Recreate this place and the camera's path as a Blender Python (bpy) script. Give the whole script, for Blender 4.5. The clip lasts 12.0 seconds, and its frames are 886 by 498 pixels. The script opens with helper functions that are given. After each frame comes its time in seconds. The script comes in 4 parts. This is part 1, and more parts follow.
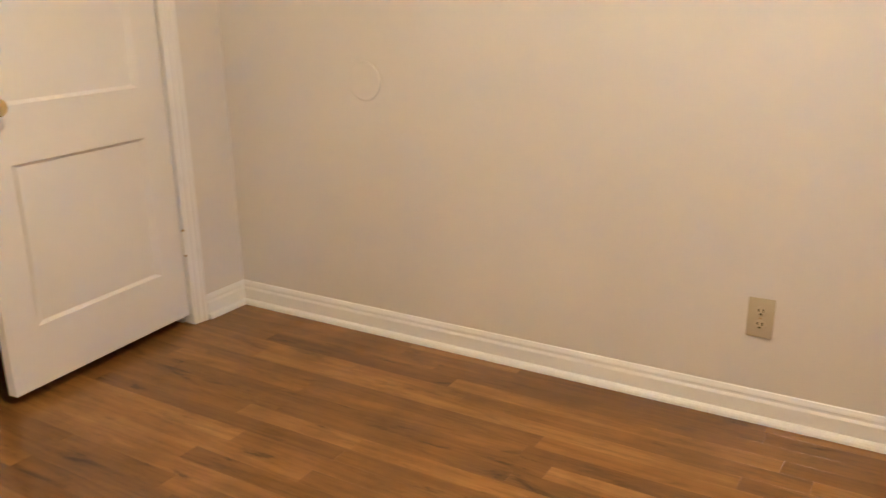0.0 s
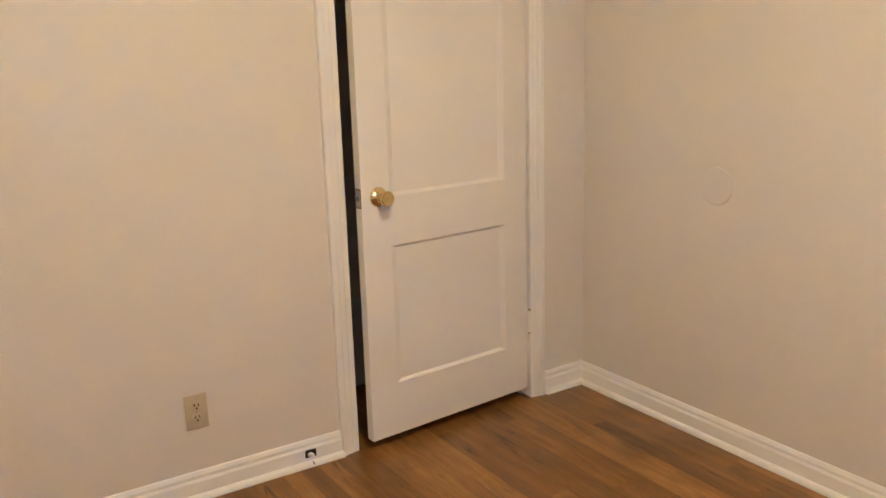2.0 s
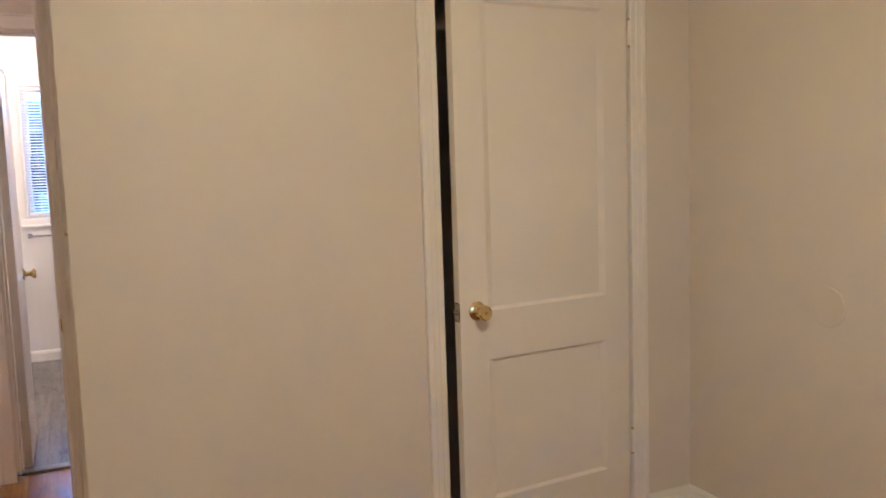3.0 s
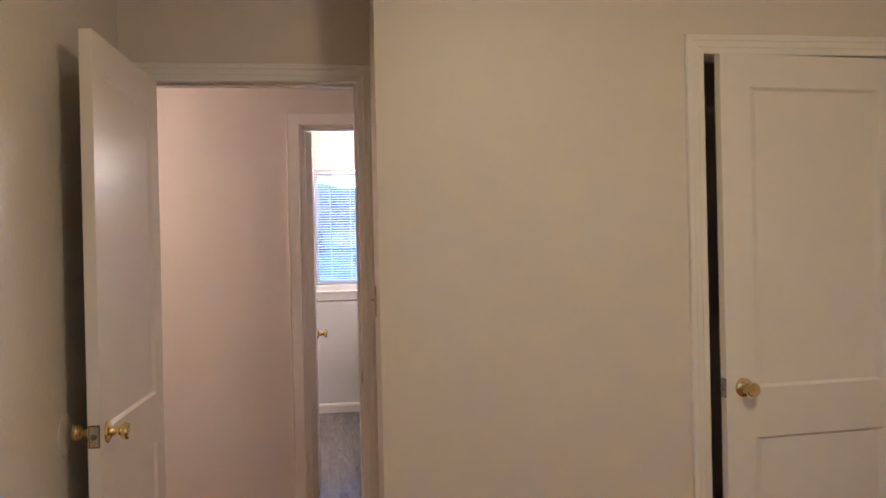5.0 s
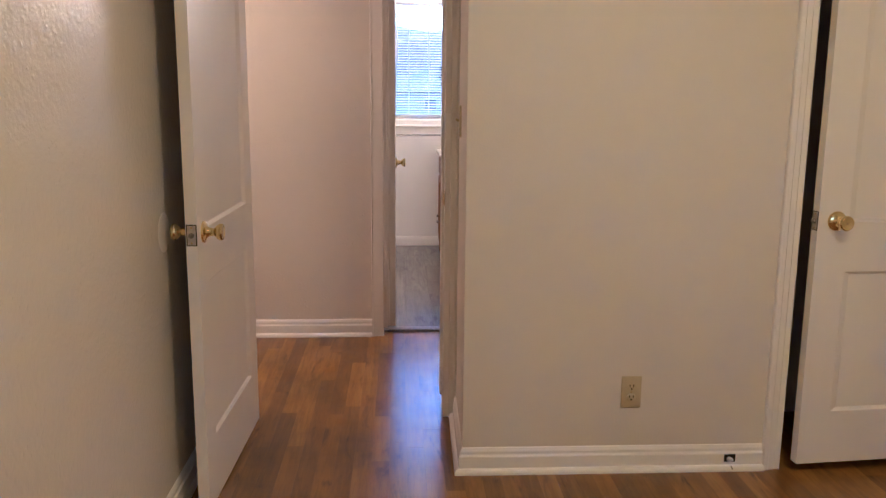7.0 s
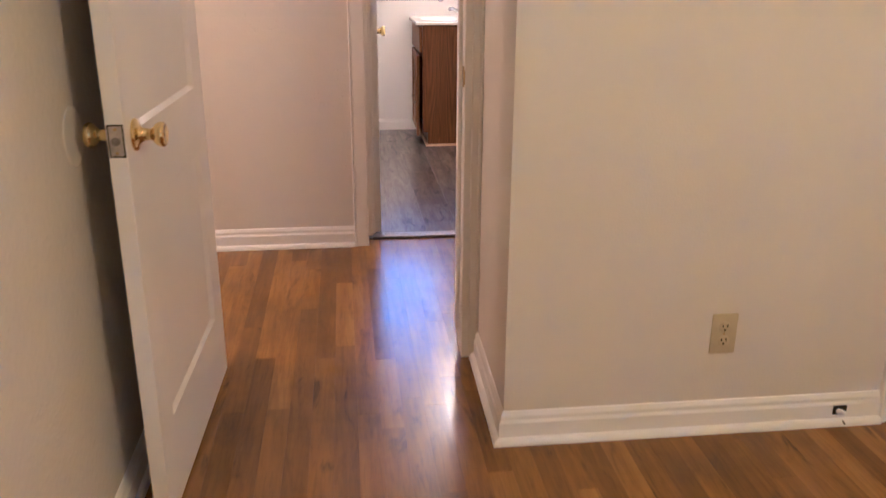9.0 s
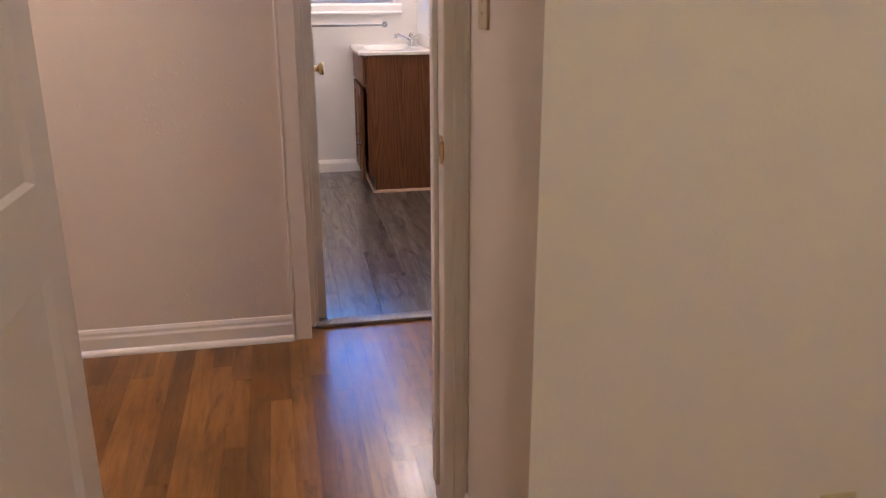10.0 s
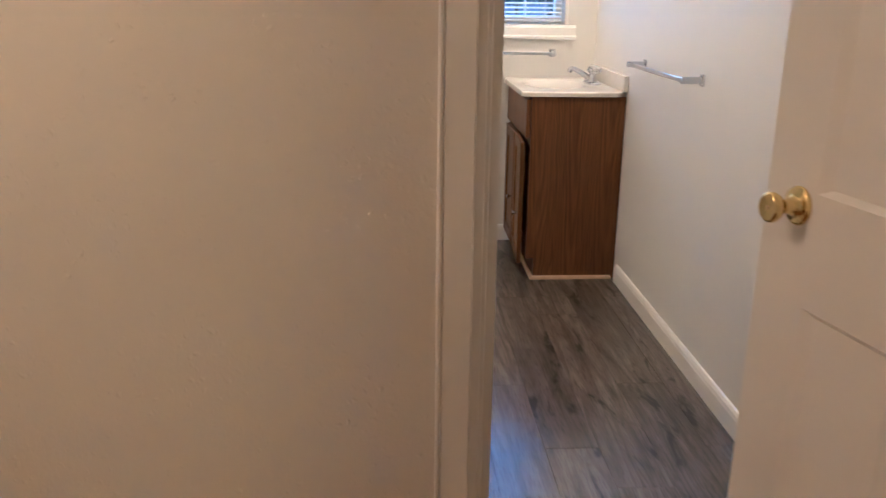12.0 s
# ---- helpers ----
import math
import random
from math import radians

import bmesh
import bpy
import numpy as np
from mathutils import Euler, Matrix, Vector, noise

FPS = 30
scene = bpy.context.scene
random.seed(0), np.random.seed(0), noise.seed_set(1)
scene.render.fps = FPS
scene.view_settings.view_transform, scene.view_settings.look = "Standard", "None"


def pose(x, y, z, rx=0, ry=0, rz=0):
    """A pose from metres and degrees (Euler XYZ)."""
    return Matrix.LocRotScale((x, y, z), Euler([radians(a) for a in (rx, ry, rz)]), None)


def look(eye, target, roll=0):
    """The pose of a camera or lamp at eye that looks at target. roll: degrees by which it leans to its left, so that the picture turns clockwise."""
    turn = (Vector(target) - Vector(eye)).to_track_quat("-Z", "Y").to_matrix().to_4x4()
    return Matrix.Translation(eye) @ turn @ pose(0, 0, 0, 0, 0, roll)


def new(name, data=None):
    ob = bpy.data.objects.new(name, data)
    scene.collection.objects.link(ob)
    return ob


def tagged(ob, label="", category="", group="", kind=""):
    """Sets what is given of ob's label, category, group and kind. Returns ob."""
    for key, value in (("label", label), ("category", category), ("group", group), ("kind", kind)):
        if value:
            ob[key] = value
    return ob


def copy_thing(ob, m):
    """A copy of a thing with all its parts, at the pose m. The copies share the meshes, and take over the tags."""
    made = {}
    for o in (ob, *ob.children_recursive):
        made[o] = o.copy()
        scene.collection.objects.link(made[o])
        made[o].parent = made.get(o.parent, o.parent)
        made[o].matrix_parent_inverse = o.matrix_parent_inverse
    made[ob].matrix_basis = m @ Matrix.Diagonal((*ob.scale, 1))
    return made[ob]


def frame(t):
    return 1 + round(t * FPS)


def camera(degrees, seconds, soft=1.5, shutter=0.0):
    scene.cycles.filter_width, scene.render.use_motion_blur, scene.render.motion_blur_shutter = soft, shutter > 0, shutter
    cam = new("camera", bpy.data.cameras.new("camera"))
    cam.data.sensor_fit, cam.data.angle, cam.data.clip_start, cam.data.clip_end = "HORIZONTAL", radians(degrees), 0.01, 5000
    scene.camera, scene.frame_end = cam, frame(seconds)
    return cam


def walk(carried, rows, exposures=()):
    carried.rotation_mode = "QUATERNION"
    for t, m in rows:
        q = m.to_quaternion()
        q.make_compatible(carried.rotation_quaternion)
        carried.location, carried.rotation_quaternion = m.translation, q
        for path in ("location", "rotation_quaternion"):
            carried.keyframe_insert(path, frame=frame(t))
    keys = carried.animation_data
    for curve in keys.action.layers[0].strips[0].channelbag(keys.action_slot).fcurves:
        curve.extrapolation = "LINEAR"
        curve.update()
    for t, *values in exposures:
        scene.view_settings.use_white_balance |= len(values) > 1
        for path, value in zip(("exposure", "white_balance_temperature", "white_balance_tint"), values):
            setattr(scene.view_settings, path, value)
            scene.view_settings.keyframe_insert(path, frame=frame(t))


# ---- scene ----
cam = camera(56.4, 12.0, soft=1.3, shutter=0.3)
PATH = [
    (0, (2.315, -2.253, 1.175), (1.319, -0.623, 0.583), -1.0),
    (0.2, (2.332, -2.244, 1.213), (1.24, -0.689, 0.589), -1.6),
    (0.5, (2.382, -2.26, 1.186), (1.145, -0.805, 0.593), -1.6),
    (1, (2.389, -2.345, 1.218), (0.993, -1.03, 0.651), -1.7),
    (1.5, (2.417, -2.341, 1.269), (0.891, -1.153, 0.759), -1.8),
    (2, (2.437, -2.215, 1.34), (0.793, -1.172, 0.887), -1.7),
    (2.5, (2.458, -2.180, 1.358), (0.722, -1.236, 1.035), -1.6),
    (3, (2.504, -2.165, 1.389), (0.688, -1.351, 1.185), -1.9),
    (3.5, (2.566, -2.287, 1.401), (0.69, -1.595, 1.349), -1.9),
    (3.7, (2.587, -2.332, 1.403), (0.695, -1.685, 1.396), -2.3),
    (5.5, (2.711, -2.341, 1.396), (0.72, -2.177, 1.311), -0.7),
    (6, (2.704, -2.344, 1.365), (0.716, -2.219, 1.188), -0.4),
    (6.5, (2.703, -2.366, 1.334), (0.725, -2.255, 1.061), -0.1),
    (7, (2.686, -2.396, 1.299), (0.723, -2.29, 0.93), 0.5),
    (7.2, (2.684, -2.418, 1.291), (0.728, -2.308, 0.886), 0.6),
    (8.8, (2.034, -2.56, 1.196), (0.158, -2.366, 0.529), 0.3),
    (9, (1.889, -2.566, 1.212), (0.012, -2.342, 0.556), 0.3),
    (9.5, (1.499, -2.542, 1.219), (-0.376, -2.225, 0.598), -0.2),
    (10, (1.121, -2.538, 1.229), (-0.746, -2.174, 0.61), -0.2),
    (10.5, (0.754, -2.55, 1.214), (-1.11, -2.183, 0.59), 0.2),
    (11, (0.4, -2.521, 1.223), (-1.479, -2.207, 0.614), 0.3),
    (11.5, (0.074, -2.578, 1.226), (-1.816, -2.334, 0.621), 0.7),
    (12, (-0.249, -2.617, 1.224), (-2.157, -2.503, 0.636), 0.7),
]
EXPOSURES = [(t, stops, kelvin, tint) for t, stops, kelvin, tint in (
    (0.0, 4.64, 3900, 9), (1.5, 4.62, 3900, 9), (2.1, 4.40, 3900, 9), (2.5, 4.03, 3890, 9),
    (3.0, 4.0, 3870, 9), (3.5, 3.75, 3870, 8.5), (5.5, 3.65, 3890, 11), (7.0, 3.88, 3900, 12.5), (8.8, 4.33, 3950, 14), (9.1, 4.33, 3950, 14),
    (9.5, 4.0, 3890, 12.5), (10.0, 3.75, 3880, 12), (10.5, 3.80, 3880, 12), (11.0, 3.92, 4010, 13), (12.0, 3.65, 3970, 1))]
walk(cam, [(t, look(eye, target, roll)) for t, eye, target, roll in PATH], EXPOSURES)
# strengths and tints of the lights
SKY, SUN = 0.138, 1.3
BED_TINT, BED_GLOW = (1.0, 0.56, 0.175), 10.0
HALL_TINT, HALL_GLOW = (1.0, 0.53, 0.245), 9.1
BATH_TINT, BATH_GLOW = (1.0, 0.57, 0.27), 7.0

# ---- world, sun, lights ----
world = bpy.data.worlds.new("sky")
scene.world = world
world.use_nodes = True
wn = world.node_tree
sky = wn.nodes.new("ShaderNodeTexSky")
sky.sky_type, sky.sun_disc = "NISHITA", False
sky.sun_elevation, sky.sun_rotation = radians(38), radians(0)
wn.links.new(sky.outputs["Color"], wn.nodes["Background"].inputs["Color"])
wn.nodes["Background"].inputs["Strength"].default_value = SKY

sun = new("sun", bpy.data.lights.new("sun", "SUN"))
sun.data.energy, sun.data.angle, sun.data.color = SUN, radians(0.6), (1.0, 0.95, 0.88)
sun.matrix_world = look((0, 30, 23.4), (0, 0, 0))


# ---- materials ----


def material(name, rough=0.5, metal=0.0):
    m = bpy.data.materials.new(name)
    m.use_nodes = True
    nt = m.node_tree
    bsdf = nt.nodes["Principled BSDF"]
    bsdf.inputs["Roughness"].default_value = rough
    bsdf.inputs["Metallic"].default_value = metal
    return m, nt, bsdf


def node(nt, kind, **values):
    n = nt.nodes.new(kind)
    for key, value in values.items():
        n.inputs[key.replace("_", " ")].default_value = value
    return n


def ramp(nt, source, stops):
    r = nt.nodes.new("ShaderNodeValToRGB")
    while len(r.color_ramp.elements) < len(stops):
        r.color_ramp.elements.new(0.5)
    for e, (p, c) in zip(r.color_ramp.elements, stops):
        e.position, e.color = p, (*c, 1) if len(c) == 3 else (c[0], c[0], c[0], 1)
    nt.links.new(source, r.inputs["Fac"])
    return r.outputs["Color"]


def bump(nt, bsdf, source, strength, distance):
    b = node(nt, "ShaderNodeBump", Strength=strength, Distance=distance)
    nt.links.new(source, b.inputs["Height"])
    nt.links.new(b.outputs["Normal"], bsdf.inputs["Normal"])
    return b


def paint(name, colour, rough, grain, depth, dirt=0.06, fleck=0.0):
    """Painted plaster or wood: faint blotches, roller grain, and a few raised flecks."""
    m, nt, bsdf = material(name, rough)
    place = nt.nodes.new("ShaderNodeNewGeometry").outputs["Position"]
    big = node(nt, "ShaderNodeTexNoise", Scale=1.7, Detail=4.0, Roughness=0.6)
    fine = node(nt, "ShaderNodeTexNoise", Scale=grain, Detail=3.0, Roughness=0.55)
    for n in (big, fine):
        nt.links.new(place, n.inputs["Vector"])
    low = tuple(c * (1 - dirt) for c in colour)
    col = ramp(nt, big.outputs["Fac"], ((0.3, low), (0.7, colour)))
    nt.links.new(col, bsdf.inputs["Base Color"])
    rr = ramp(nt, big.outputs["Fac"], ((0.3, (rough * 1.12,)), (0.7, (rough * 0.9,))))
    nt.links.new(rr, bsdf.inputs["Roughness"])
    height = fine.outputs["Fac"]
    if fleck:
        wob = node(nt, "ShaderNodeTexNoise", Scale=45.0, Detail=2.0)
        nt.links.new(place, wob.inputs["Vector"])
        bent = nt.nodes.new("ShaderNodeVectorMath")
        bent.operation = "MULTIPLY_ADD"
        bent.inputs[1].default_value = (0.022, 0.022, 0.022)
        nt.links.new(wob.outputs["Color"], bent.inputs[0])
        nt.links.new(place, bent.inputs[2])
        drops = node(nt, "ShaderNodeTexVoronoi", Scale=46.0)
        nt.links.new(bent.outputs[0], drops.inputs["Vector"])
        spot = ramp(nt, drops.outputs["Distance"], ((0.0, (1.0,)), (0.12, (0.6,)), (0.28, (0.0,))))
        some = node(nt, "ShaderNodeTexNoise", Scale=9.0, Detail=2.0)
        nt.links.new(place, some.inputs["Vector"])
        gate = ramp(nt, some.outputs["Fac"], ((0.35, (0.0,)), (0.75, (fleck,))))
        mul = nt.nodes.new("ShaderNodeMath")
        mul.operation = "MULTIPLY_ADD"
        nt.links.new(spot, mul.inputs[0])
        nt.links.new(gate, mul.inputs[1])
        nt.links.new(height, mul.inputs[2])
        height = mul.outputs[0]
    bump(nt, bsdf, height, 0.5, depth)
    return m


def wood(name, stops, rough, coat, along, random_source, grain=1.0, wear=0.0, arches=0.80, vary=0.52, pore=0.6, worst=0.30, figure=1.0):
    """Boards whose grain runs along x (or z); the tone changes from piece to piece."""
    m, nt, bsdf = material(name, rough)
    geo = nt.nodes.new("ShaderNodeNewGeometry")
    if random_source == "object":
        rnd = nt.nodes.new("ShaderNodeObjectInfo").outputs["Random"]
    else:
        rnd = geo.outputs["Random Per Island"]
    shift = nt.nodes.new("ShaderNodeVectorMath")
    shift.operation = "SCALE"
    shift.inputs[0].default_value = (13.0, 7.0, 5.0)
    nt.links.new(rnd, shift.inputs["Scale"])
    add = nt.nodes.new("ShaderNodeVectorMath")
    nt.links.new(geo.outputs["Position"], add.inputs[0])
    nt.links.new(shift.outputs[0], add.inputs[1])
    mp = nt.nodes.new("ShaderNodeMapping")
    mp.inputs["Scale"].default_value = {"x": (1.3, 16, 16), "z": (16, 16, 1.0)}[along]
    nt.links.new(add.outputs[0], mp.inputs["Vector"])
    rings = node(nt, "ShaderNodeTexNoise", Scale=1.6 * grain, Detail=5.0, Roughness=0.6, Distortion=0.7)
    pores = node(nt, "ShaderNodeTexNoise", Scale=9.0 * grain, Detail=3.0, Roughness=0.7)
    for n in (rings, pores):
        nt.links.new(mp.outputs["Vector"], n.inputs["Vector"])
    mixa = nt.nodes.new("ShaderNodeMath")
    mixa.operation = "MULTIPLY_ADD"
    mixa.inputs[1].default_value = vary
    nt.links.new(rnd, mixa.inputs[0])
    half = nt.nodes.new("ShaderNodeMath")
    half.operation = "MULTIPLY_ADD"
    half.inputs[1].default_value, half.inputs[2].default_value = figure, 0.5 - 0.5 * figure - 0.5 * vary
    nt.links.new(rings.outputs["Fac"], half.inputs[0])
    nt.links.new(half.outputs[0], mixa.inputs[2])
    col = ramp(nt, mixa.outputs[0], stops)
    dark = ramp(nt, pores.outputs["Fac"], ((0.36, (0.55,)), (0.5, (1.0,))))
    mul = nt.nodes.new("ShaderNodeMix")
    mul.data_type, mul.blend_type = "RGBA", "MULTIPLY"
    mul.inputs[0].default_value = pore
    nt.links.new(col, mul.inputs[6])
    nt.links.new(dark, mul.inputs[7])
    out = mul.outputs[2]
    # arched growth lines
    am = nt.nodes.new("ShaderNodeMapping")
    am.inputs["Scale"].default_value = {"x": (0.8, 11, 11), "z": (7.5, 7.5, 0.75)}[along]
    nt.links.new(add.outputs[0], am.inputs["Vector"])
    arch = node(nt, "ShaderNodeTexNoise", Scale=1.0, Detail=1.0, Roughness=0.4)
    nt.links.new(am.outputs["Vector"], arch.inputs["Vector"])
    lines = nt.nodes.new("ShaderNodeMath")
    lines.operation = "MULTIPLY"
    lines.inputs[1].default_value = 42.0
    nt.links.new(arch.outputs["Fac"], lines.inputs[0])
    wave = nt.nodes.new("ShaderNodeMath")
    wave.operation = "SINE"
    nt.links.new(lines.outputs[0], wave.inputs[0])
    tone = ramp(nt, wave.outputs[0], ((0.0, (1.0,)), (0.75, (arches,))))
    ma = nt.nodes.new("ShaderNodeMix")
    ma.data_type, ma.blend_type = "RGBA", "MULTIPLY"
    ma.inputs[0].default_value = 1.0
    nt.links.new(out, ma.inputs[6])
    nt.links.new(tone, ma.inputs[7])
    out = ma.outputs[2]
    if wear:
        # knots and grey scuffs where feet have gone
        km = nt.nodes.new("ShaderNodeMapping")
        km.inputs["Scale"].default_value = (4.2, 17.0, 17.0)
        nt.links.new(add.outputs[0], km.inputs["Vector"])
        knot = node(nt, "ShaderNodeTexNoise", Scale=1.0, Detail=4.0, Roughness=0.62, Distortion=0.6)
        nt.links.new(km.outputs["Vector"], knot.inputs["Vector"])
        soft = 0.55 if worst > 0.2 else 0.50
        spots = ramp(nt, knot.outputs["Fac"], ((soft, (1.0,)), (soft + 0.09, (0.80,)), (soft + 0.16, (worst,))))
        mk = nt.nodes.new("ShaderNodeMix")
        mk.data_type, mk.blend_type = "RGBA", "MULTIPLY"
        mk.inputs[0].default_value = 1.0
        nt.links.new(out, mk.inputs[6])
        nt.links.new(spots, mk.inputs[7])
        stain = node(nt, "ShaderNodeTexNoise", Scale=2.3, Detail=6.0, Roughness=0.62)
        nt.links.new(geo.outputs["Position"], stain.inputs["Vector"])
        dull = ramp(nt, stain.outputs["Fac"], ((0.45, (1.0,)), (0.74, (0.62,))))
        ms = nt.nodes.new("ShaderNodeMix")
        ms.data_type, ms.blend_type = "RGBA", "MULTIPLY"
        ms.inputs[0].default_value = wear
        nt.links.new(mk.outputs[2], ms.inputs[6])
        nt.links.new(dull, ms.inputs[7])
        out = ms.outputs[2]
    nt.links.new(out, bsdf.inputs["Base Color"])
    scuff = node(nt, "ShaderNodeTexNoise", Scale=4.0, Detail=6.0, Roughness=0.65)
    nt.links.new(geo.outputs["Position"], scuff.inputs["Vector"])
    rr = ramp(nt, scuff.outputs["Fac"], ((0.3, (rough * 0.8,)), (0.6, (rough * 1.05,)), (0.8, (min(1, rough * 1.45),))))
    nt.links.new(rr, bsdf.inputs["Roughness"])
    bsdf.inputs["Coat Weight"].default_value = coat
    bsdf.inputs["Specular IOR Level"].default_value = 0.12
    gloss = ramp(nt, scuff.outputs["Fac"], ((0.35, (0.15,)), (0.5, (0.20,)), (0.68, (0.255,))))
    nt.links.new(gloss, bsdf.inputs["Coat Roughness"])
    bump(nt, bsdf, pores.outputs["Fac"], 0.25, 0.0006)
    return m


def veneer(name, dark, light):
    """Printed wood-grain sheet: tall arched growth rings side by side, with fine upright pores."""
    m, nt, bsdf = material(name, 0.40)
    place = nt.nodes.new("ShaderNodeNewGeometry").outputs["Position"]

    def calc(op, a, b=0.0, c=0.0):
        n = nt.nodes.new("ShaderNodeMath")
        n.operation = op
        for k, v in enumerate((a, b, c)):
            if isinstance(v, (int, float)):
                n.inputs[k].default_value = v
            else:
                nt.links.new(v, n.inputs[k])
        return n.outputs[0]

    def stretched(scale, **values):
        mp = nt.nodes.new("ShaderNodeMapping")
        mp.inputs["Scale"].default_value = scale
        nt.links.new(place, mp.inputs["Vector"])
        n = node(nt, "ShaderNodeTexNoise", **values)
        nt.links.new(mp.outputs["Vector"], n.inputs["Vector"])
        return n.outputs["Fac"]

    xyz = nt.nodes.new("ShaderNodeSeparateXYZ")
    nt.links.new(place, xyz.inputs[0])
    across = calc("ADD", xyz.outputs[0], xyz.outputs[1])
    sway = stretched((9, 9, 1.6), Scale=1.0, Detail=2.0)
    t = calc("SUBTRACT", calc("FRACT", calc("MULTIPLY_ADD", across, 6.4, calc("MULTIPLY", sway, 0.5))), 0.5)
    rings = calc("MULTIPLY_ADD", calc("MULTIPLY", t, t), 22.0, calc("MULTIPLY_ADD", xyz.outputs[2], -2.6, calc("MULTIPLY", sway, 3.0)))
    wave = calc("SINE", calc("MULTIPLY", rings, 6.5))
    pores = stretched((150, 150, 5), Scale=1.0, Detail=3.0, Roughness=0.65)
    broad = stretched((7, 7, 0.9), Scale=1.0, Detail=3.0)
    tone = calc("ADD", calc("MULTIPLY_ADD", wave, 0.09, 0.12), calc("MULTIPLY_ADD", pores, 0.6, calc("MULTIPLY", broad, 0.25)))
    nt.links.new(ramp(nt, tone, ((0.30, dark), (0.85, light))), bsdf.inputs["Base Color"])
    nt.links.new(ramp(nt, broad, ((0.3, (0.36,)), (0.7, (0.46,)))), bsdf.inputs["Roughness"])
    bsdf.inputs["Specular IOR Level"].default_value = 0.28
    bump(nt, bsdf, pores, 0.2, 0.0004)
    return m


def plain(name, colour, rough, metal=0.0, scale=30.0, vary=0.12):
    m, nt, bsdf = material(name, rough, metal)
    n = node(nt, "ShaderNodeTexNoise", Scale=scale, Detail=4.0)
    nt.links.new(nt.nodes.new("ShaderNodeNewGeometry").outputs["Position"], n.inputs["Vector"])
    low = tuple(c * (1 - vary) for c in colour)
    nt.links.new(ramp(nt, n.outputs["Fac"], ((0.3, low), (0.7, colour))), bsdf.inputs["Base Color"])
    nt.links.new(ramp(nt, n.outputs["Fac"], ((0.3, (rough * 1.2,)), (0.7, (rough * 0.85,)))), bsdf.inputs["Roughness"])
    return m


def glowing(name, colour, strength):
    m, nt, bsdf = material(name, 0.3)
    bsdf.inputs["Base Color"].default_value = (0.9, 0.88, 0.82, 1)
    bsdf.inputs["Emission Color"].default_value = (*colour, 1)
    bsdf.inputs["Emission Strength"].default_value = strength
    return m


WALL = paint("cream_wall_paint", (0.74, 0.69, 0.60), 0.40, 150, 0.0010, 0.05, 0.5)
SHEEN = paint("cream_wall_paint_glossy", (0.74, 0.69, 0.60), 0.235, 66, 0.0023, 0.05, 0.8)
PEEL = paint("cream_wall_paint_textured", (0.74, 0.69, 0.60), 0.33, 120, 0.0012, 0.05, 3.2)
CEIL = paint("ceiling_paint", (0.80, 0.77, 0.70), 0.8, 120, 0.001)
BATH = paint("white_bath_paint", (0.80, 0.78, 0.73), 0.38, 160, 0.0008, 0.04, 0.3)
TRIM = paint("white_gloss_trim", (0.86, 0.835, 0.785), 0.3, 60, 0.0004, 0.05)
DOOR = paint("cream_door_paint", (0.83, 0.795, 0.735), 0.325, 70, 0.0005, 0.05)
OAK_STOPS = ((0.08, (0.112, 0.046, 0.0024)), (0.32, (0.198, 0.088, 0.0048)), (0.58, (0.285, 0.131, 0.0076)), (0.90, (0.450, 0.228, 0.021)))
OAK = wood("varnished_oak_strip", OAK_STOPS, 0.45, 0.72, "x", "object", 0.7, 1.0, 0.90, 0.42, 0.35, 0.42, 0.6)
OAK_REST = wood("varnished_oak_strip_far", OAK_STOPS, 0.45, 0.72, "x", "island", 0.7, 1.0, 0.90, 0.42, 0.35, 0.42, 0.6)
GREY_STOPS = ((0.2, (0.068, 0.055, 0.044)), (0.5, (0.132, 0.108, 0.088)), (0.8, (0.225, 0.188, 0.155)))
GREY = wood("grey_vinyl_plank", GREY_STOPS, 0.34, 1.0, "x", "object", 1.25, 1.0, 0.72, 0.24, 0.9, 0.12)
VENEER = veneer("dark_walnut_veneer", (0.060, 0.0215, 0.0052), (0.225, 0.094, 0.024))
SUBFLOOR = plain("dark_subfloor", (0.05, 0.03, 0.018), 0.9)
BRASS = plain("polished_brass", (0.76, 0.61, 0.24), 0.10, 1.0, 60, 0.1)
BRASS_DULL = plain("worn_brass", (0.55, 0.40, 0.18), 0.38, 1.0, 90, 0.25)
STEEL = plain("worn_steel", (0.30, 0.275, 0.235), 0.48, 1.0, 90, 0.3)
LATCH = plain("tarnished_nickel", (0.60, 0.55, 0.46), 0.42, 1.0, 90, 0.25)
CHROME = plain("chrome", (0.58, 0.60, 0.64), 0.10, 1.0, 60, 0.04)
ALMOND = plain("almond_plastic", (0.53, 0.455, 0.27), 0.35, 0.0, 40, 0.05)
# near-black colour that stands in for the shade inside slots and holes
HOLE_SHADE = plain("painted_hole_shade", (0.015, 0.012, 0.010), 0.8)
WHITE_PLASTIC = plain("white_plastic", (0.78, 0.77, 0.74), 0.35, 0.0, 40, 0.06)
MARBLE = plain("cream_cultured_marble", (0.80, 0.76, 0.69), 0.14, 0.0, 6, 0.08)
BEIGE = plain("beige_trim_strip", (0.55, 0.38, 0.22), 0.5, 0.0, 30, 0.15)
SLAT = plain("white_blind_slat", (0.80, 0.80, 0.80), 0.45, 0.0, 12, 0.05)
BED_BULB = glowing("frosted_lamp_glass_bedroom", BED_TINT, BED_GLOW)
HALL_BULB = glowing("frosted_lamp_glass_hall", HALL_TINT, HALL_GLOW)
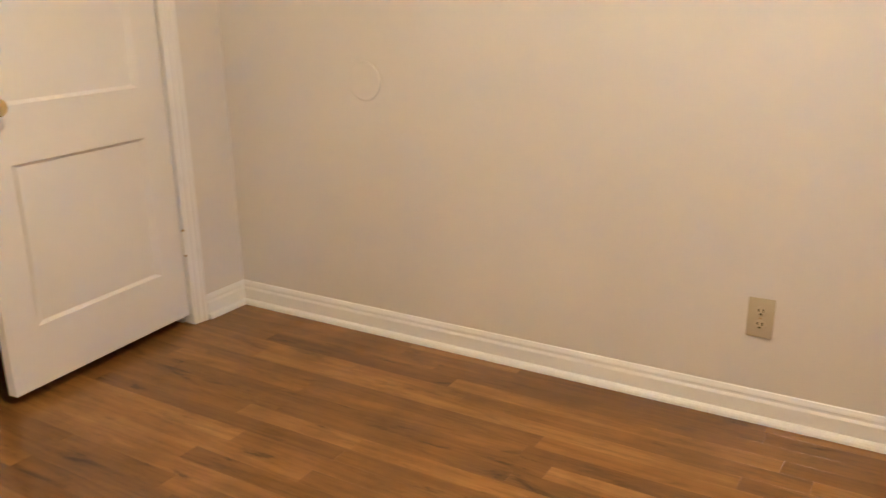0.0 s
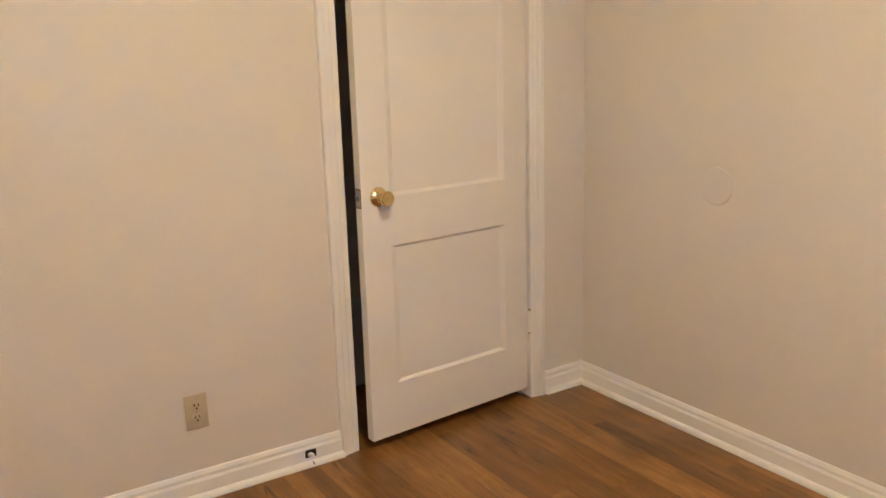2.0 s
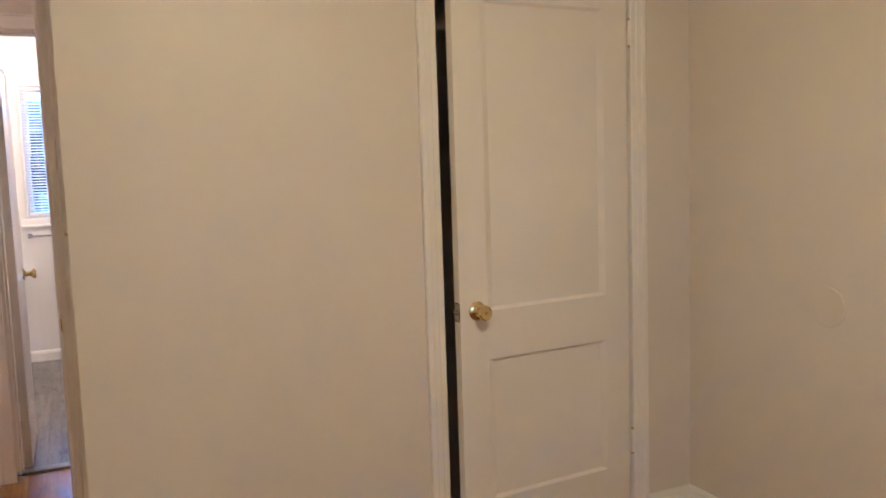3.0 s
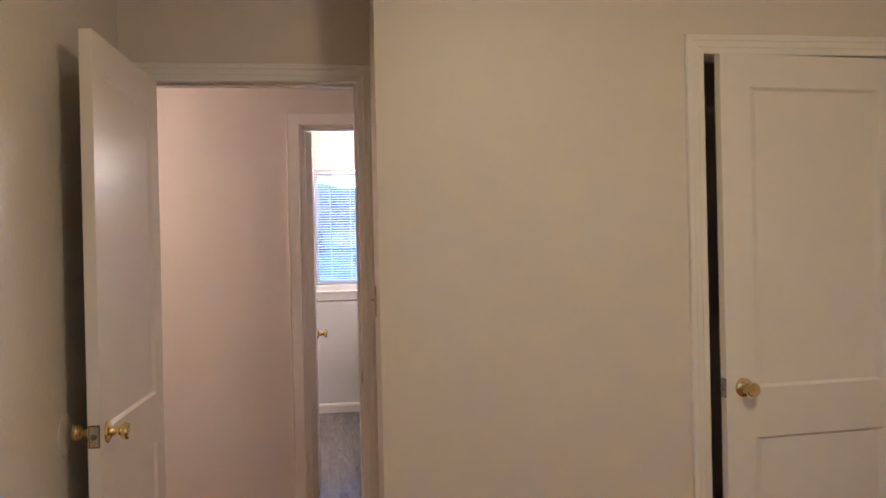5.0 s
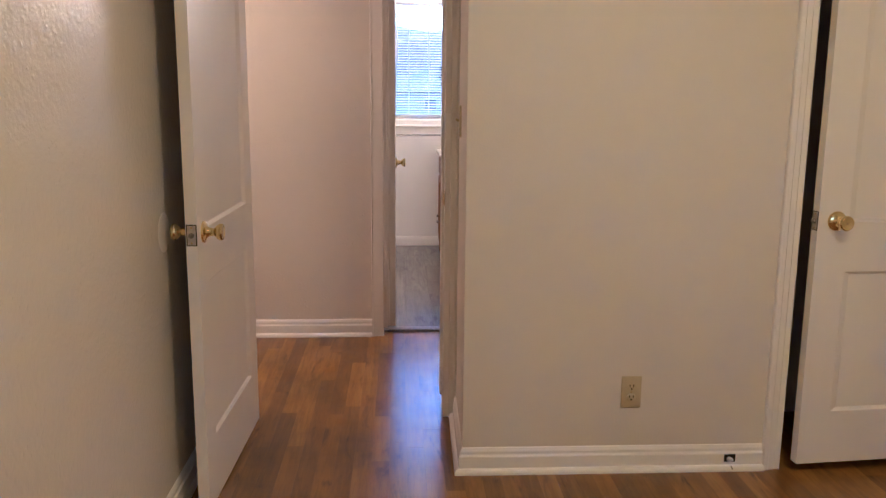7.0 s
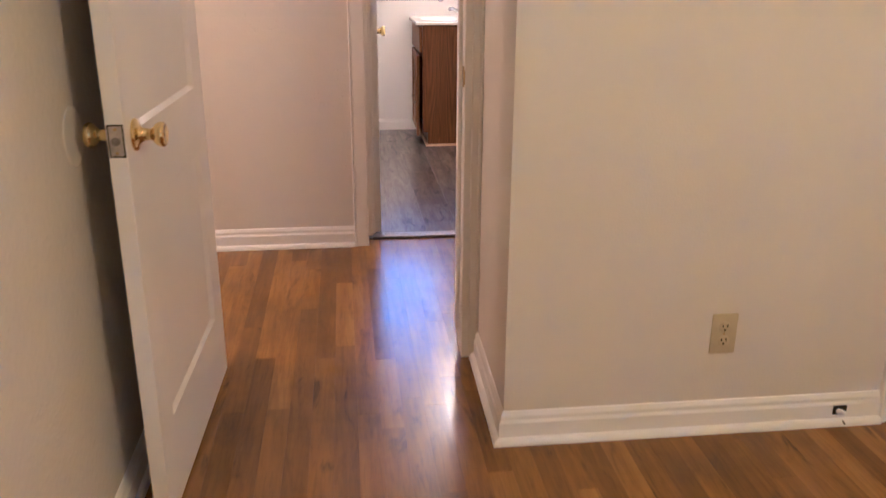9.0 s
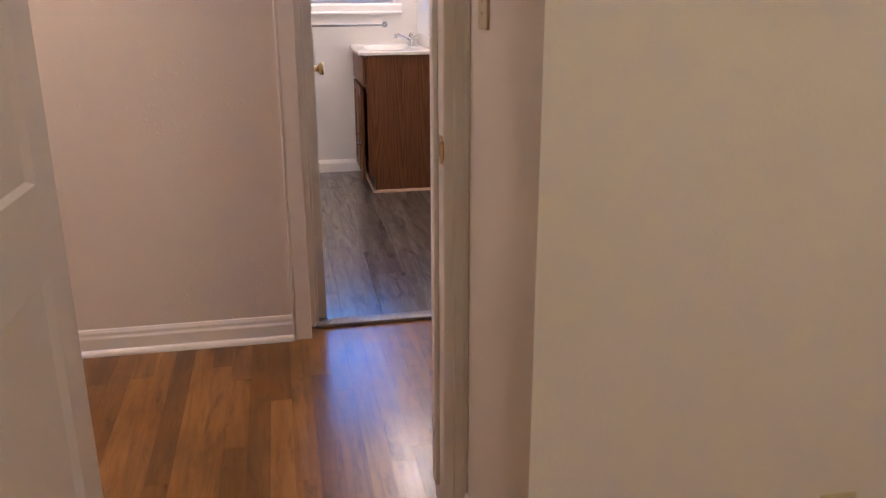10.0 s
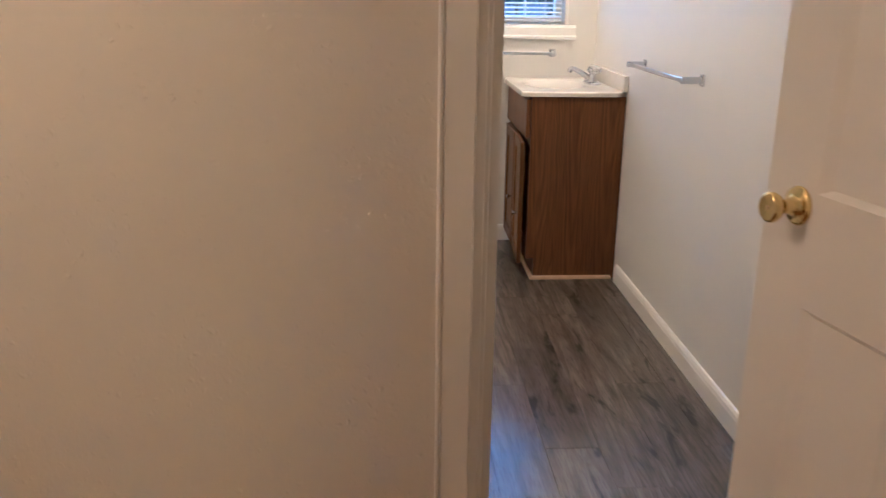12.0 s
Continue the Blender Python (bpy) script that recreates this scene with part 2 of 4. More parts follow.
# glow of the added bathroom fill lamp, which stays out of view
BATH_FILL = glowing("bath_ceiling_fill_glow", BATH_TINT, BATH_GLOW * 0.82)
BATH_BULB = glowing("frosted_lamp_glass_bath", BATH_TINT, BATH_GLOW)
GLASS, _, gb = material("window_glass", 0.02)
gb.inputs["Transmission Weight"].default_value, gb.inputs["IOR"].default_value = 1.0, 1.45
ACRYLIC, _, ab = material("clear_acrylic", 0.05)
ab.inputs["Transmission Weight"].default_value, ab.inputs["IOR"].default_value = 0.9, 1.49
GRASS = plain("dry_lawn", (0.085, 0.09, 0.07), 0.9, 0.0, 0.8, 0.45)
BARK = plain("bark", (0.13, 0.09, 0.06), 0.9, 0.0, 9, 0.4)
LEAF = plain("leaves", (0.042, 0.062, 0.052), 0.7, 0.0, 3, 0.4)
# the hill's blue is distance haze put into the base colour
HILL = plain("hazed_wooded_hillside", (0.020, 0.033, 0.058), 0.95, 0.0, 0.35, 0.6)
SIDING = plain("pale_siding", (0.34, 0.34, 0.33), 0.8, 0.0, 3, 0.1)
ROOF = plain("grey_shingle", (0.10, 0.105, 0.115), 0.9, 0.0, 6, 0.3)

# ---- building helpers ----


def box(bm, x0, x1, y0, y1, z0, z1):
    v = [bm.verts.new((x, y, z)) for z in (z0, z1) for y in (y0, y1) for x in (x0, x1)]
    for f in ((0, 2, 3, 1), (4, 5, 7, 6), (0, 1, 5, 4), (1, 3, 7, 5), (3, 2, 6, 7), (2, 0, 4, 6)):
        bm.faces.new([v[i] for i in f])


def soft_box(x0, x1, y0, y1, z0, z1, r=0.003, seg=2):
    bm = bmesh.new()
    box(bm, x0, x1, y0, y1, z0, z1)
    bmesh.ops.bevel(bm, geom=bm.edges[:], offset=r, segments=seg, affect="EDGES", profile=0.5)
    return bm


def sweep(bm, prof, a, b, out, up, mitre_a=0.0, mitre_b=0.0):
    """A moulding from a to b; prof holds (out, up) points; mitres lengthen the ends by that share of `out`."""
    a, b, out, up = Vector(a), Vector(b), Vector(out), Vector(up)
    d = (b - a).normalized()
    ra = [bm.verts.new(a + out * u + up * v - d * (mitre_a * u)) for u, v in prof]
    rb = [bm.verts.new(b + out * u + up * v + d * (mitre_b * u)) for u, v in prof]
    n = len(prof)
    for i in range(n):
        bm.faces.new((ra[i], ra[(i + 1) % n], rb[(i + 1) % n], rb[i]))
    bm.faces.new(ra[::-1])
    bm.faces.new(rb)


def lathe(bm, prof, m=Matrix(), seg=28, cap=True):
    """Turns (radius, height) points round z, then lays the shape by m."""
    rings = []
    for r, h in prof:
        rings.append([bm.verts.new(m @ Vector((r * math.cos(2 * math.pi * i / seg), r * math.sin(2 * math.pi * i / seg), h))) for i in range(seg)])
    for p, q in zip(rings, rings[1:]):
        for i in range(seg):
            bm.faces.new((p[i], p[(i + 1) % seg], q[(i + 1) % seg], q[i]))
    if cap:
        bm.faces.new(rings[0][::-1])
        bm.faces.new(rings[-1])


def mesh_from(name, bm, mat, smooth=0.0):
    bmesh.ops.recalc_face_normals(bm, faces=bm.faces[:])
    me = bpy.data.meshes.new(name)
    bm.to_mesh(me)
    bm.free()
    me.materials.append(mat)
    if smooth:
        me.shade_smooth()
        me.set_sharp_from_angle(angle=radians(smooth))
    return me


def thing(name, bm, mat, label, category="", kind="", group="", smooth=0.0, m=None):
    ob = new(name, mesh_from(name, bm, mat, smooth))
    if m is not None:
        ob.matrix_world = m
    return tagged(ob, label, category, group, kind)


def empty(name, m, label, category="", kind="", group=""):
    ob = new(name)
    ob.matrix_world = m
    return tagged(ob, label, category, group, kind)


def part(name, bm, mat, parent, label="", smooth=0.0, m=None):
    ob = new(name, mesh_from(name, bm, mat, smooth))
    ob.parent = parent
    if m is not None:
        ob.matrix_basis = m
    return tagged(ob, label)


def cyl(r0, r1, h, seg=20):
    bm = bmesh.new()
    lathe(bm, ((r0, 0), (r1, h)), seg=seg)
    return bm


# ---- the plan ----
H = 2.44           # ceilings
EAST = 3.70        # bedroom's far wall, behind the walk
SOUTH = -3.10      # bedroom's south wall
CORNER = -2.177    # closet's outer corner
DW = -0.52         # wall of the bedroom door, room face
HALL_E, HALL_W = -0.610, -1.672
HALL_S, HALL_N = -4.80, -1.866
BATH_E, BATH_W = -1.80, -4.38
BATH_N, BATH_S = -1.632, -3.35
CL0, CL1, CLH = -1.048, -0.278, 2.040   # closet opening
BD0, BD1, BDH = -2.999, -2.219, 2.042   # bedroom door opening
BA0, BA1, BAH = -2.460, -1.862, 2.034   # bathroom opening
LN0, LN1, LNH = -1.628, -1.146, 2.034   # linen opening
WY0, WY1, WZ0, WZ1 = -2.452, -1.792, 1.092, 2.062   # bathroom window


def wall(name, label, mat, *boxes):
    bm = bmesh.new()
    for b in boxes:
        box(bm, *b)
    return thing(name, bm, mat, label, "wall", "structure")


wall("wall_closet", "cream painted plaster closet wall with a door opening", WALL,
     (-0.115, 0, CORNER + 0.02, CL0 - 0.02, 0, H), (-0.115, 0, CL1 + 0.02, 0, 0, H), (-0.115, 0, CL0 - 0.02, CL1 + 0.02, CLH + 0.02, H))
ALC = -2.165       # where that side wall meets the bedroom door's trim, a little off square
bm = bmesh.new()
prism = [[bm.verts.new((x, y, z)) for x, y in ((0, CORNER), (0, CORNER + 0.02), (-0.115, CORNER + 0.06), (-0.115, CORNER + 0.14), (DW, ALC + 0.115), (DW, ALC))] for z in (0, H)]
for i in range(6):
    bm.faces.new((prism[0][i], prism[0][(i + 1) % 6], prism[1][(i + 1) % 6], prism[1][i]))
bm.faces.new(prism[1])
thing("wall_closet_side", bm, WALL, "cream painted plaster closet side wall beside the bedroom door", "wall", "structure")
wall("wall_north", "cream painted plaster bedroom wall, long and bare", WALL, (-0.66, EAST, 0, 0.12, 0, H))
wall("wall_south", "cream painted plaster wall behind the open bedroom door", SHEEN, (DW, EAST, SOUTH - 0.12, SOUTH, 0, H))
wall("wall_east", "cream painted plaster wall with a window", WALL,
     (EAST, EAST + 0.12, SOUTH - 0.12, -1.45, 0, H), (EAST, EAST + 0.12, -1.05, 0.12, 0, H),
     (EAST, EAST + 0.12, -1.45, -1.05, 0, 1.1), (EAST, EAST + 0.12, -1.45, -1.05, 1.9, H))
wall("wall_bedroom_door", "cream painted plaster wall with the bedroom doorway", WALL,
     (HALL_E, DW, BD1 + 0.02, 0, 0, H), (HALL_E, DW, HALL_S, BD0 - 0.02, 0, H), (HALL_E, DW, BD0 - 0.02, BD1 + 0.02, BDH + 0.02, H))
wall("wall_hall_west", "cream painted plaster hall wall with the bathroom doorway", PEEL,
     (BATH_E + 0.06, HALL_W, HALL_S, BA0 - 0.02, 0, H), (BATH_E + 0.06, HALL_W, BA1 + 0.02, -1.2, 0, H),
     (BATH_E + 0.06, HALL_W, BA0 - 0.02, BA1 + 0.02, BAH + 0.02, H))
wall("wall_bath_east", "white painted bathroom wall round its doorway", BATH,
     (BATH_E, BATH_E + 0.06, BATH_S, BA0 - 0.02, 0, H), (BATH_E, BATH_E + 0.06, BA1 + 0.02, BATH_N, 0, H),
     (BATH_E, BATH_E + 0.06, BA0 - 0.02, BA1 + 0.02, BAH + 0.02, H))
wall("wall_linen", "cream painted plaster wall at the end of the hall", WALL,
     (HALL_W, LN0 - 0.015, HALL_N, HALL_N + 0.1, 0, H), (LN1 + 0.015, HALL_E, HALL_N, HALL_N + 0.1, 0, H),
     (LN0 - 0.015, LN1 + 0.015, HALL_N, HALL_N + 0.1, LNH + 0.015, H))
wall("wall_linen_back", "plain plaster back of the linen closet", WALL, (HALL_W, HALL_E, -1.2, -1.1, 0, H))
wall("wall_hall_south", "plain cream wall closing the hall", WALL, (HALL_W, HALL_E, HALL_S - 0.1, HALL_S, 0, H))
wall("wall_bath_north", "white painted bathroom wall beside the vanity", BATH, (BATH_W, BATH_E, BATH_N, BATH_N + 0.1, 0, H))
wall("wall_bath_south", "plain white bathroom wall", BATH, (BATH_W, BATH_E, BATH_S - 0.1, BATH_S, 0, H))
wall("wall_bath_west", "white painted bathroom wall with a window", BATH,
     (BATH_W - 0.14, BATH_W, BATH_S - 0.1, WY0, 0, H), (BATH_W - 0.14, BATH_W, WY1, BATH_N + 0.1, 0, H),
     (BATH_W - 0.14, BATH_W, WY0, WY1, 0, WZ0), (BATH_W - 0.14, BATH_W, WY0, WY1, WZ1, H))
bm = bmesh.new()
box(bm, BATH_W - 0.3, EAST + 0.3, HALL_S - 0.2, 0.3, H, H + 0.15)
thing("ceiling", bm, CEIL, "flat off-white painted plaster ceiling", "ceiling", "structure")

# ---- mouldings ----
BOARD = ((0.0, 0.0), (0.013, 0.0), (0.013, 0.059), (0.0125, 0.0615), (0.0085, 0.0685), (0.0080, 0.0745), (0.0088, 0.0765), (0.0075, 0.0815), (0.0035, 0.0905), (0.0, 0.093))
SHOE = ((0.013, 0.0), (0.028, 0.0), (0.027, 0.008), (0.0235, 0.0145), (0.018, 0.0185), (0.013, 0.020))


def baseboard(a, b, out, ma=0.0, mb=0.0, label="white gloss baseboard with a moulded cap", board=BOARD, shoe=True):
    bm = bmesh.new()
    sweep(bm, board, (*a, 0), (*b, 0), (*out, 0), (0, 0, 1), ma, mb)
    ob = thing("baseboard", bm, TRIM, label, "baseboard", "structure")
    if shoe:
        bm = bmesh.new()
        sweep(bm, SHOE, (*a, 0), (*b, 0), (*out, 0), (0, 0, 1), ma, mb)
        part("shoe_moulding", bm, TRIM, ob, "white quarter-round shoe moulding")
    return ob


CASE = 0.066
baseboard((0, -1.110), (0, CORNER), (1, 0), 0, 1)
baseboard((0, CORNER), (DW + 0.019, ALC - 0.001), (-0.0240, -0.9997), 1, 0)
baseboard((0, -0.208), (0, 0), (1, 0), 0, -1)
baseboard((0, 0), (EAST, 0), (0, -1), -1, -1)
baseboard((EAST, 0), (EAST, SOUTH), (-1, 0), -1, -1)
baseboard((EAST, SOUTH), (DW + 0.02, SOUTH), (0, 1), -1, 0)
baseboard((HALL_W, BA0 - 0.083), (HALL_W, HALL_S), (1, 0), 0, -1)
baseboard((HALL_E, HALL_S), (HALL_E, BD0 - 0.09), (-1, 0), -1, 0)
baseboard((HALL_E, HALL_S), (HALL_W, HALL_S), (0, 1), -1, -1)
BATH_BOARD = ((0.0, 0.0), (0.014, 0.0), (0.014, 0.062), (0.0125, 0.066), (0.011, 0.074), (0.006, 0.083), (0.0, 0.086))
baseboard((BATH_W, BATH_N), (BATH_W, BATH_S), (1, 0), -1, -1, "white painted bathroom baseboard", BATH_BOARD, False)
baseboard((-3.70, BATH_N), (BATH_E, BATH_N), (0, -1), 0, -1, "white painted bathroom baseboard", BATH_BOARD, False)
baseboard((BATH_W, BATH_S), (BATH_E, BATH_S), (0, 1), -1, -1, "white painted bathroom baseboard", BATH_BOARD, False)

# casing profile: across the width from the opening outwards, and its thickness
CASING = ((0.0, 0.0), (0.0, 0.009), (0.003, 0.011), (0.021, 0.0115), (0.025, 0.0145), (0.043, 0.015), (0.047, 0.019), (0.061, 0.019), (CASE, 0.015), (CASE, 0.0))
FLAT = ((0.0, 0.0), (0.0, 0.012), (0.003, 0.0145), (0.054, 0.0145), (0.056, 0.0125), (0.058, 0.0125), (0.060, 0.017), (0.064, 0.017), (CASE, 0.014), (CASE, 0.0))


def casing(side, face, a0, a1, top, out, label, clip0=CASE, clip1=CASE, head=CASE, shape=CASING):
    """Trim round an opening: along y (side 'y', face is x) or along x; out is +1 or -1 off the wall."""
    def p(along, z):
        return (face, along, z) if side == "y" else (along, face, z)

    off = (out, 0, 0) if side == "y" else (0, out, 0)
    way = (0, 1, 0) if side == "y" else (1, 0, 0)
    neg = tuple(-c for c in way)
    ob = empty("trim", Matrix(), label, "door trim", "structure")
    for name, along, direction, clip in (("side_casing", a0, neg, clip0), ("side_casing", a1, way, clip1)):
        if clip <= 0:
            continue
        prof = [(min(u, clip), v) for u, v in shape]
        bm = bmesh.new()
        # mitred at the head: each point of the profile ends at its own height
        lo = [bm.verts.new(Vector(p(along, 0)) + Vector(direction) * u + Vector(off) * v) for u, v in prof]
        hi = [bm.verts.new(Vector(p(along, top + min(u, head))) + Vector(direction) * u + Vector(off) * v) for u, v in prof]
        for i in range(len(prof)):
            j = (i + 1) % len(prof)
            bm.faces.new((lo[i], lo[j], hi[j], hi[i]))
        bmesh.ops.remove_doubles(bm, verts=bm.verts[:], dist=1e-5)
        part(name, bm, TRIM, ob)
    prof = [(min(u, head), v) for u, v in shape]
    bm = bmesh.new()
    lo = [bm.verts.new(Vector(p(a0 - min(u, clip0), top + u)) + Vector(off) * v) for u, v in prof]
    hi = [bm.verts.new(Vector(p(a1 + min(u, clip1), top + u)) + Vector(off) * v) for u, v in prof]
    for i in range(len(prof)):
        j = (i + 1) % len(prof)
        bm.faces.new((lo[i], lo[j], hi[j], hi[i]))
    part("head_casing", bm, TRIM, ob)
    return ob


def jambs(ob, side, f0, f1, a0, a1, top, stop0, stop1, lift=0.0, t=0.02, foot=0.0):
    """Lining of an opening through a wall from f0 to f1, with a stop strip from stop0 to stop1."""
    def piece(name, u0, u1, w0, w1, z0, z1):
        b = (u0, u1, w0, w1, z0, z1) if side == "y" else (w0, w1, u0, u1, z0, z1)
        part(name, soft_box(*b, r=0.0015, seg=1), TRIM, ob)
    piece("jamb", f0, f1, a0 - t, a0, foot, top)
    piece("jamb", f0, f1, a1, a1 + t, foot, top)
    piece("head_jamb", f0, f1, a0 - t, a1 + t, top, top + t)
    piece("door_stop", stop0, stop1, a0, a0 + 0.011, lift, top - 0.011)
    piece("door_stop", stop0, stop1, a1 - 0.011, a1, lift, top - 0.011)
    piece("door_stop", stop0, stop1, a0, a1, top - 0.011, top)


t1 = casing("y", 0.0, CL0, CL1, CLH, 1, "white moulded wooden casing round the closet door")
jambs(t1, "y", -0.117, 0.002, CL0, CL1, CLH, -0.08, -0.042)
t2 = casing("y", DW, BD0, BD1, BDH, 1, "white moulded wooden casing round the bedroom door", 0.066, 0.053, 0.085)
jambs(t2, "y", HALL_E - 0.002, DW + 0.002, BD0, BD1, BDH, DW - 0.078, DW - 0.042, 0.075)
t3 = casing("y", HALL_E, BD0, BD1, BDH, -1, "white moulded wooden casing on the hall side of the bedroom door")
t4 = casing("y", HALL_W, BA0 - 0.018, BA1, BAH + 0.01, 1, "white flat wooden casing round the bathroom door", CASE, 0.0, CASE, FLAT)
jambs(t4, "y", BATH_E - 0.002, HALL_W + 0.002, BA0, BA1, BAH, HALL_W - 0.06, HALL_W - 0.02, 0.046, foot=0.044)
t5 = casing("x", HALL_N, LN0, LN1, LNH, -1, "white moulded wooden casing round the linen door", 0.03, CASE)
jambs(t5, "x", HALL_N - 0.002, HALL_N + 0.102, LN0, LN1, LNH, HALL_N + 0.04, HALL_N + 0.07, 0.0, 0.014)

# ---- doors ----


def leaf_meshes(w, h, t, stile, rails):
    """The frame of a two-panel leaf with sloped edges round each panel, and its panels. x from the hinge, z up, y from -t to 0."""
    d, c, cx = 0.0095, 0.011, 0.026
    bm = bmesh.new()
    xs = (0, stile, w - stile, w)
    zs = (0, *rails, h)
    for y, s in ((0.0, -1), (-t, 1)):
        grid = [[bm.verts.new((x, y, z)) for x in xs] for z in zs]
        for k in range(len(zs) - 1):
            for i in range(3):
                ring = [grid[k][i], grid[k][i + 1], grid[k + 1][i + 1], grid[k + 1][i]]
                if i == 1 and k in (1, 3):
                    z0, z1 = zs[k], zs[k + 1]
                    deep = [bm.verts.new((x, y + s * d, z)) for x, z in ((stile + cx, z0 + c), (w - stile - cx, z0 + c), (w - stile - cx, z1 - c), (stile + cx, z1 - c))]
                    for e in range(4):
                        bm.faces.new((ring[e], ring[(e + 1) % 4], deep[(e + 1) % 4], deep[e]))
                else:
                    bm.faces.new(ring)
    for x in (0, w):
        q = [bm.verts.new(v) for v in ((x, 0, 0), (x, -t, 0), (x, -t, h), (x, 0, h))]
        bm.faces.new(q)
    for z in (0, h):
        q = [bm.verts.new(v) for v in ((0, 0, z), (w, 0, z), (w, -t, z), (0, -t, z))]
        bm.faces.new(q)
    bmesh.ops.remove_doubles(bm, verts=bm.verts[:], dist=1e-5)
    panels = []
    for k in (1, 3):
        pb = bmesh.new()
        box(pb, stile + cx - 0.004, w - stile - cx + 0.004, -t + d - 0.0005, -d + 0.0005, zs[k] + c - 0.004, zs[k + 1] - c + 0.004)
        panels.append(pb)
    return bm, panels


KNOB_SHAPE = ((0.0135, 0.0), (0.0125, 0.010), (0.0115, 0.018), (0.0125, 0.023), (0.0165, 0.028), (0.0215, 0.034), (0.0248, 0.042), (0.0255, 0.050),
        (0.0242, 0.056), (0.0215, 0.0585), (0.0185, 0.0578), (0.0120, 0.0560), (0.003, 0.0555))
KNOB = tuple((r, h * 0.74) for r, h in KNOB_SHAPE)
ROSE = ((0.033, 0.0), (0.033, 0.002), (0.0315, 0.005), (0.027, 0.0075), (0.020, 0.0085), (0.0165, 0.012), (0.0145, 0.016), (0.0135, 0.018))


def door(name, w, h, m, label, stile=0.11, rails=(0.213, 0.718, 0.884, 1.905), knob_z=0.875, hinge_side=0, t=0.035, knobs=(1, -1), backset=0.066):
    """A painted two-panel door hung at m: x runs along the leaf from the hinge, its face is y = 0, its back y = -t."""
    ob = empty(name, m, label, "door", "structure")
    bm, panels = leaf_meshes(w, h, t, stile, rails)
    leaf = part("leaf", bm, DOOR, ob)
    bev = leaf.modifiers.new("edge", "BEVEL")
    bev.width, bev.segments, bev.limit_method, bev.angle_limit = 0.002, 2, "ANGLE", radians(60)
    for pb in panels:
        part("panel", pb, DOOR, ob)
    kx = w - backset
    for s in knobs:
        turn = pose(kx, 0 if s > 0 else -t, knob_z, -90 if s > 0 else 90)
        bm = bmesh.new()
        lathe(bm, ROSE, turn)
        rose = part("knob_rose", bm, BRASS, ob, "polished brass rose", 40)
        bm = bmesh.new()
        lathe(bm, KNOB, turn @ pose(0, 0, 0.0165))
        knob = part("door_knob", bm, BRASS, ob, "polished brass tulip knob", 40)
        bm = bmesh.new()
        lathe(bm, ((0.0035, 0), (0.0035, 0.0012)), turn @ pose(0, 0, 0.0572), seg=10)
        part("lock_button", bm, BRASS_DULL, knob)
    # solid dark plate; the gap's shade is in its colour
    part("mortise_shade", soft_box(w - 0.001, w + 0.0008, -t + 0.002, -0.002, knob_z - 0.032, knob_z + 0.032, 0.0004, 1), HOLE_SHADE, ob, "dark plate painted as the shaded gap round the latch plate")
    plate = part("latch_plate", soft_box(w - 0.0005, w + 0.0022, -t + 0.005, -0.005, knob_z - 0.029, knob_z + 0.029, 0.001, 1), LATCH, ob, "tarnished nickel latch plate")
    bm = bmesh.new()
    lathe(bm, ((0.0085, 0), (0.0085, 0.005), (0.006, 0.010)), pose(w + 0.002, -t / 2, knob_z, 0, 90), seg=14)
    part("latch_bolt", bm, STEEL, plate)
    for dz in (-0.023, 0.023):
        bm = bmesh.new()
        lathe(bm, ((0.0035, 0), (0.0028, 0.0012)), pose(w + 0.002, -t / 2, knob_z + dz, 0, 90), seg=10)
        part("screw", bm, BRASS_DULL, plate)
    hy = 0.010 if hinge_side == 0 else -t - 0.006
    for hz in (0.235, 1.755):
        bm = bmesh.new()
        lathe(bm, ((0.006, 0), (0.006, 0.089)), pose(-0.004, hy, hz), seg=14)
        hinge = part("hinge", bm, TRIM, ob, "painted-over butt hinge", 40)
        for pz, s in ((hz + 0.089, 1), (hz, -1)):
            bm = bmesh.new()
            lathe(bm, ((0.0055, 0), (0.007, 0.002), (0.005, 0.006), (0.0012, 0.008)), pose(-0.004, hy, pz, 0 if s > 0 else 180), seg=12)
            part("pin_tip", bm, BRASS_DULL, hinge, "", 40)
        yy = sorted((hy, -t / 2))
        part("hinge_leaf", soft_box(-0.0035, -0.0012, yy[0], yy[1], hz, hz + 0.089, 0.0005, 1), TRIM, hinge)
    return ob


door("door_1", 0.733, 1.992, pose(-0.006, -0.284, 0.040, 0, 0, -90 + 5.0), "cream two-panel closet door standing slightly ajar", rails=(0.190, 0.683, 0.852, 1.880), knob_z=0.856)
door("door_2", 0.764, 2.022, pose(-0.497, -2.960, 0.010, 0, 0, -1.9), "cream two-panel bedroom door open against the wall", hinge_side=1)
door("door_3", 0.590, 2.016, pose(-1.806, -2.452, 0.014, 0, 0, 180), "white two-panel bathroom door swung fully open inwards", stile=0.10)
door("door_4", 0.474, 2.016, pose(-1.151, -1.882, 0.010, 0, 0, 180 + 11), "cream narrow two-panel linen closet door slightly ajar", stile=0.127, rails=(0.200, 0.726, 0.918, 1.905), knob_z=0.89, backset=0.086)

# strike plate on the bedroom door's jamb
bm = bmesh.new()
box(bm, DW - 0.022, DW + 0.004, BD1 - 0.0018, BD1 - 0.0002, 0.868, 0.926)
lathe(bm, ((0.0165, 0), (0.0165, 0.003), (0.013, 0.0045)), pose(DW + 0.010, BD1 - 0.0002, 0.897, 90) @ Matrix.Diagonal((0.7, 1.35, 1, 1)), seg=24)
strike = thing("strike_plate", bm, BRASS_DULL, "worn brass strike plate on the door jamb", "strike plate")
# dark piece laid on the plate as the hole's shade, nothing is cut
bm = bmesh.new()
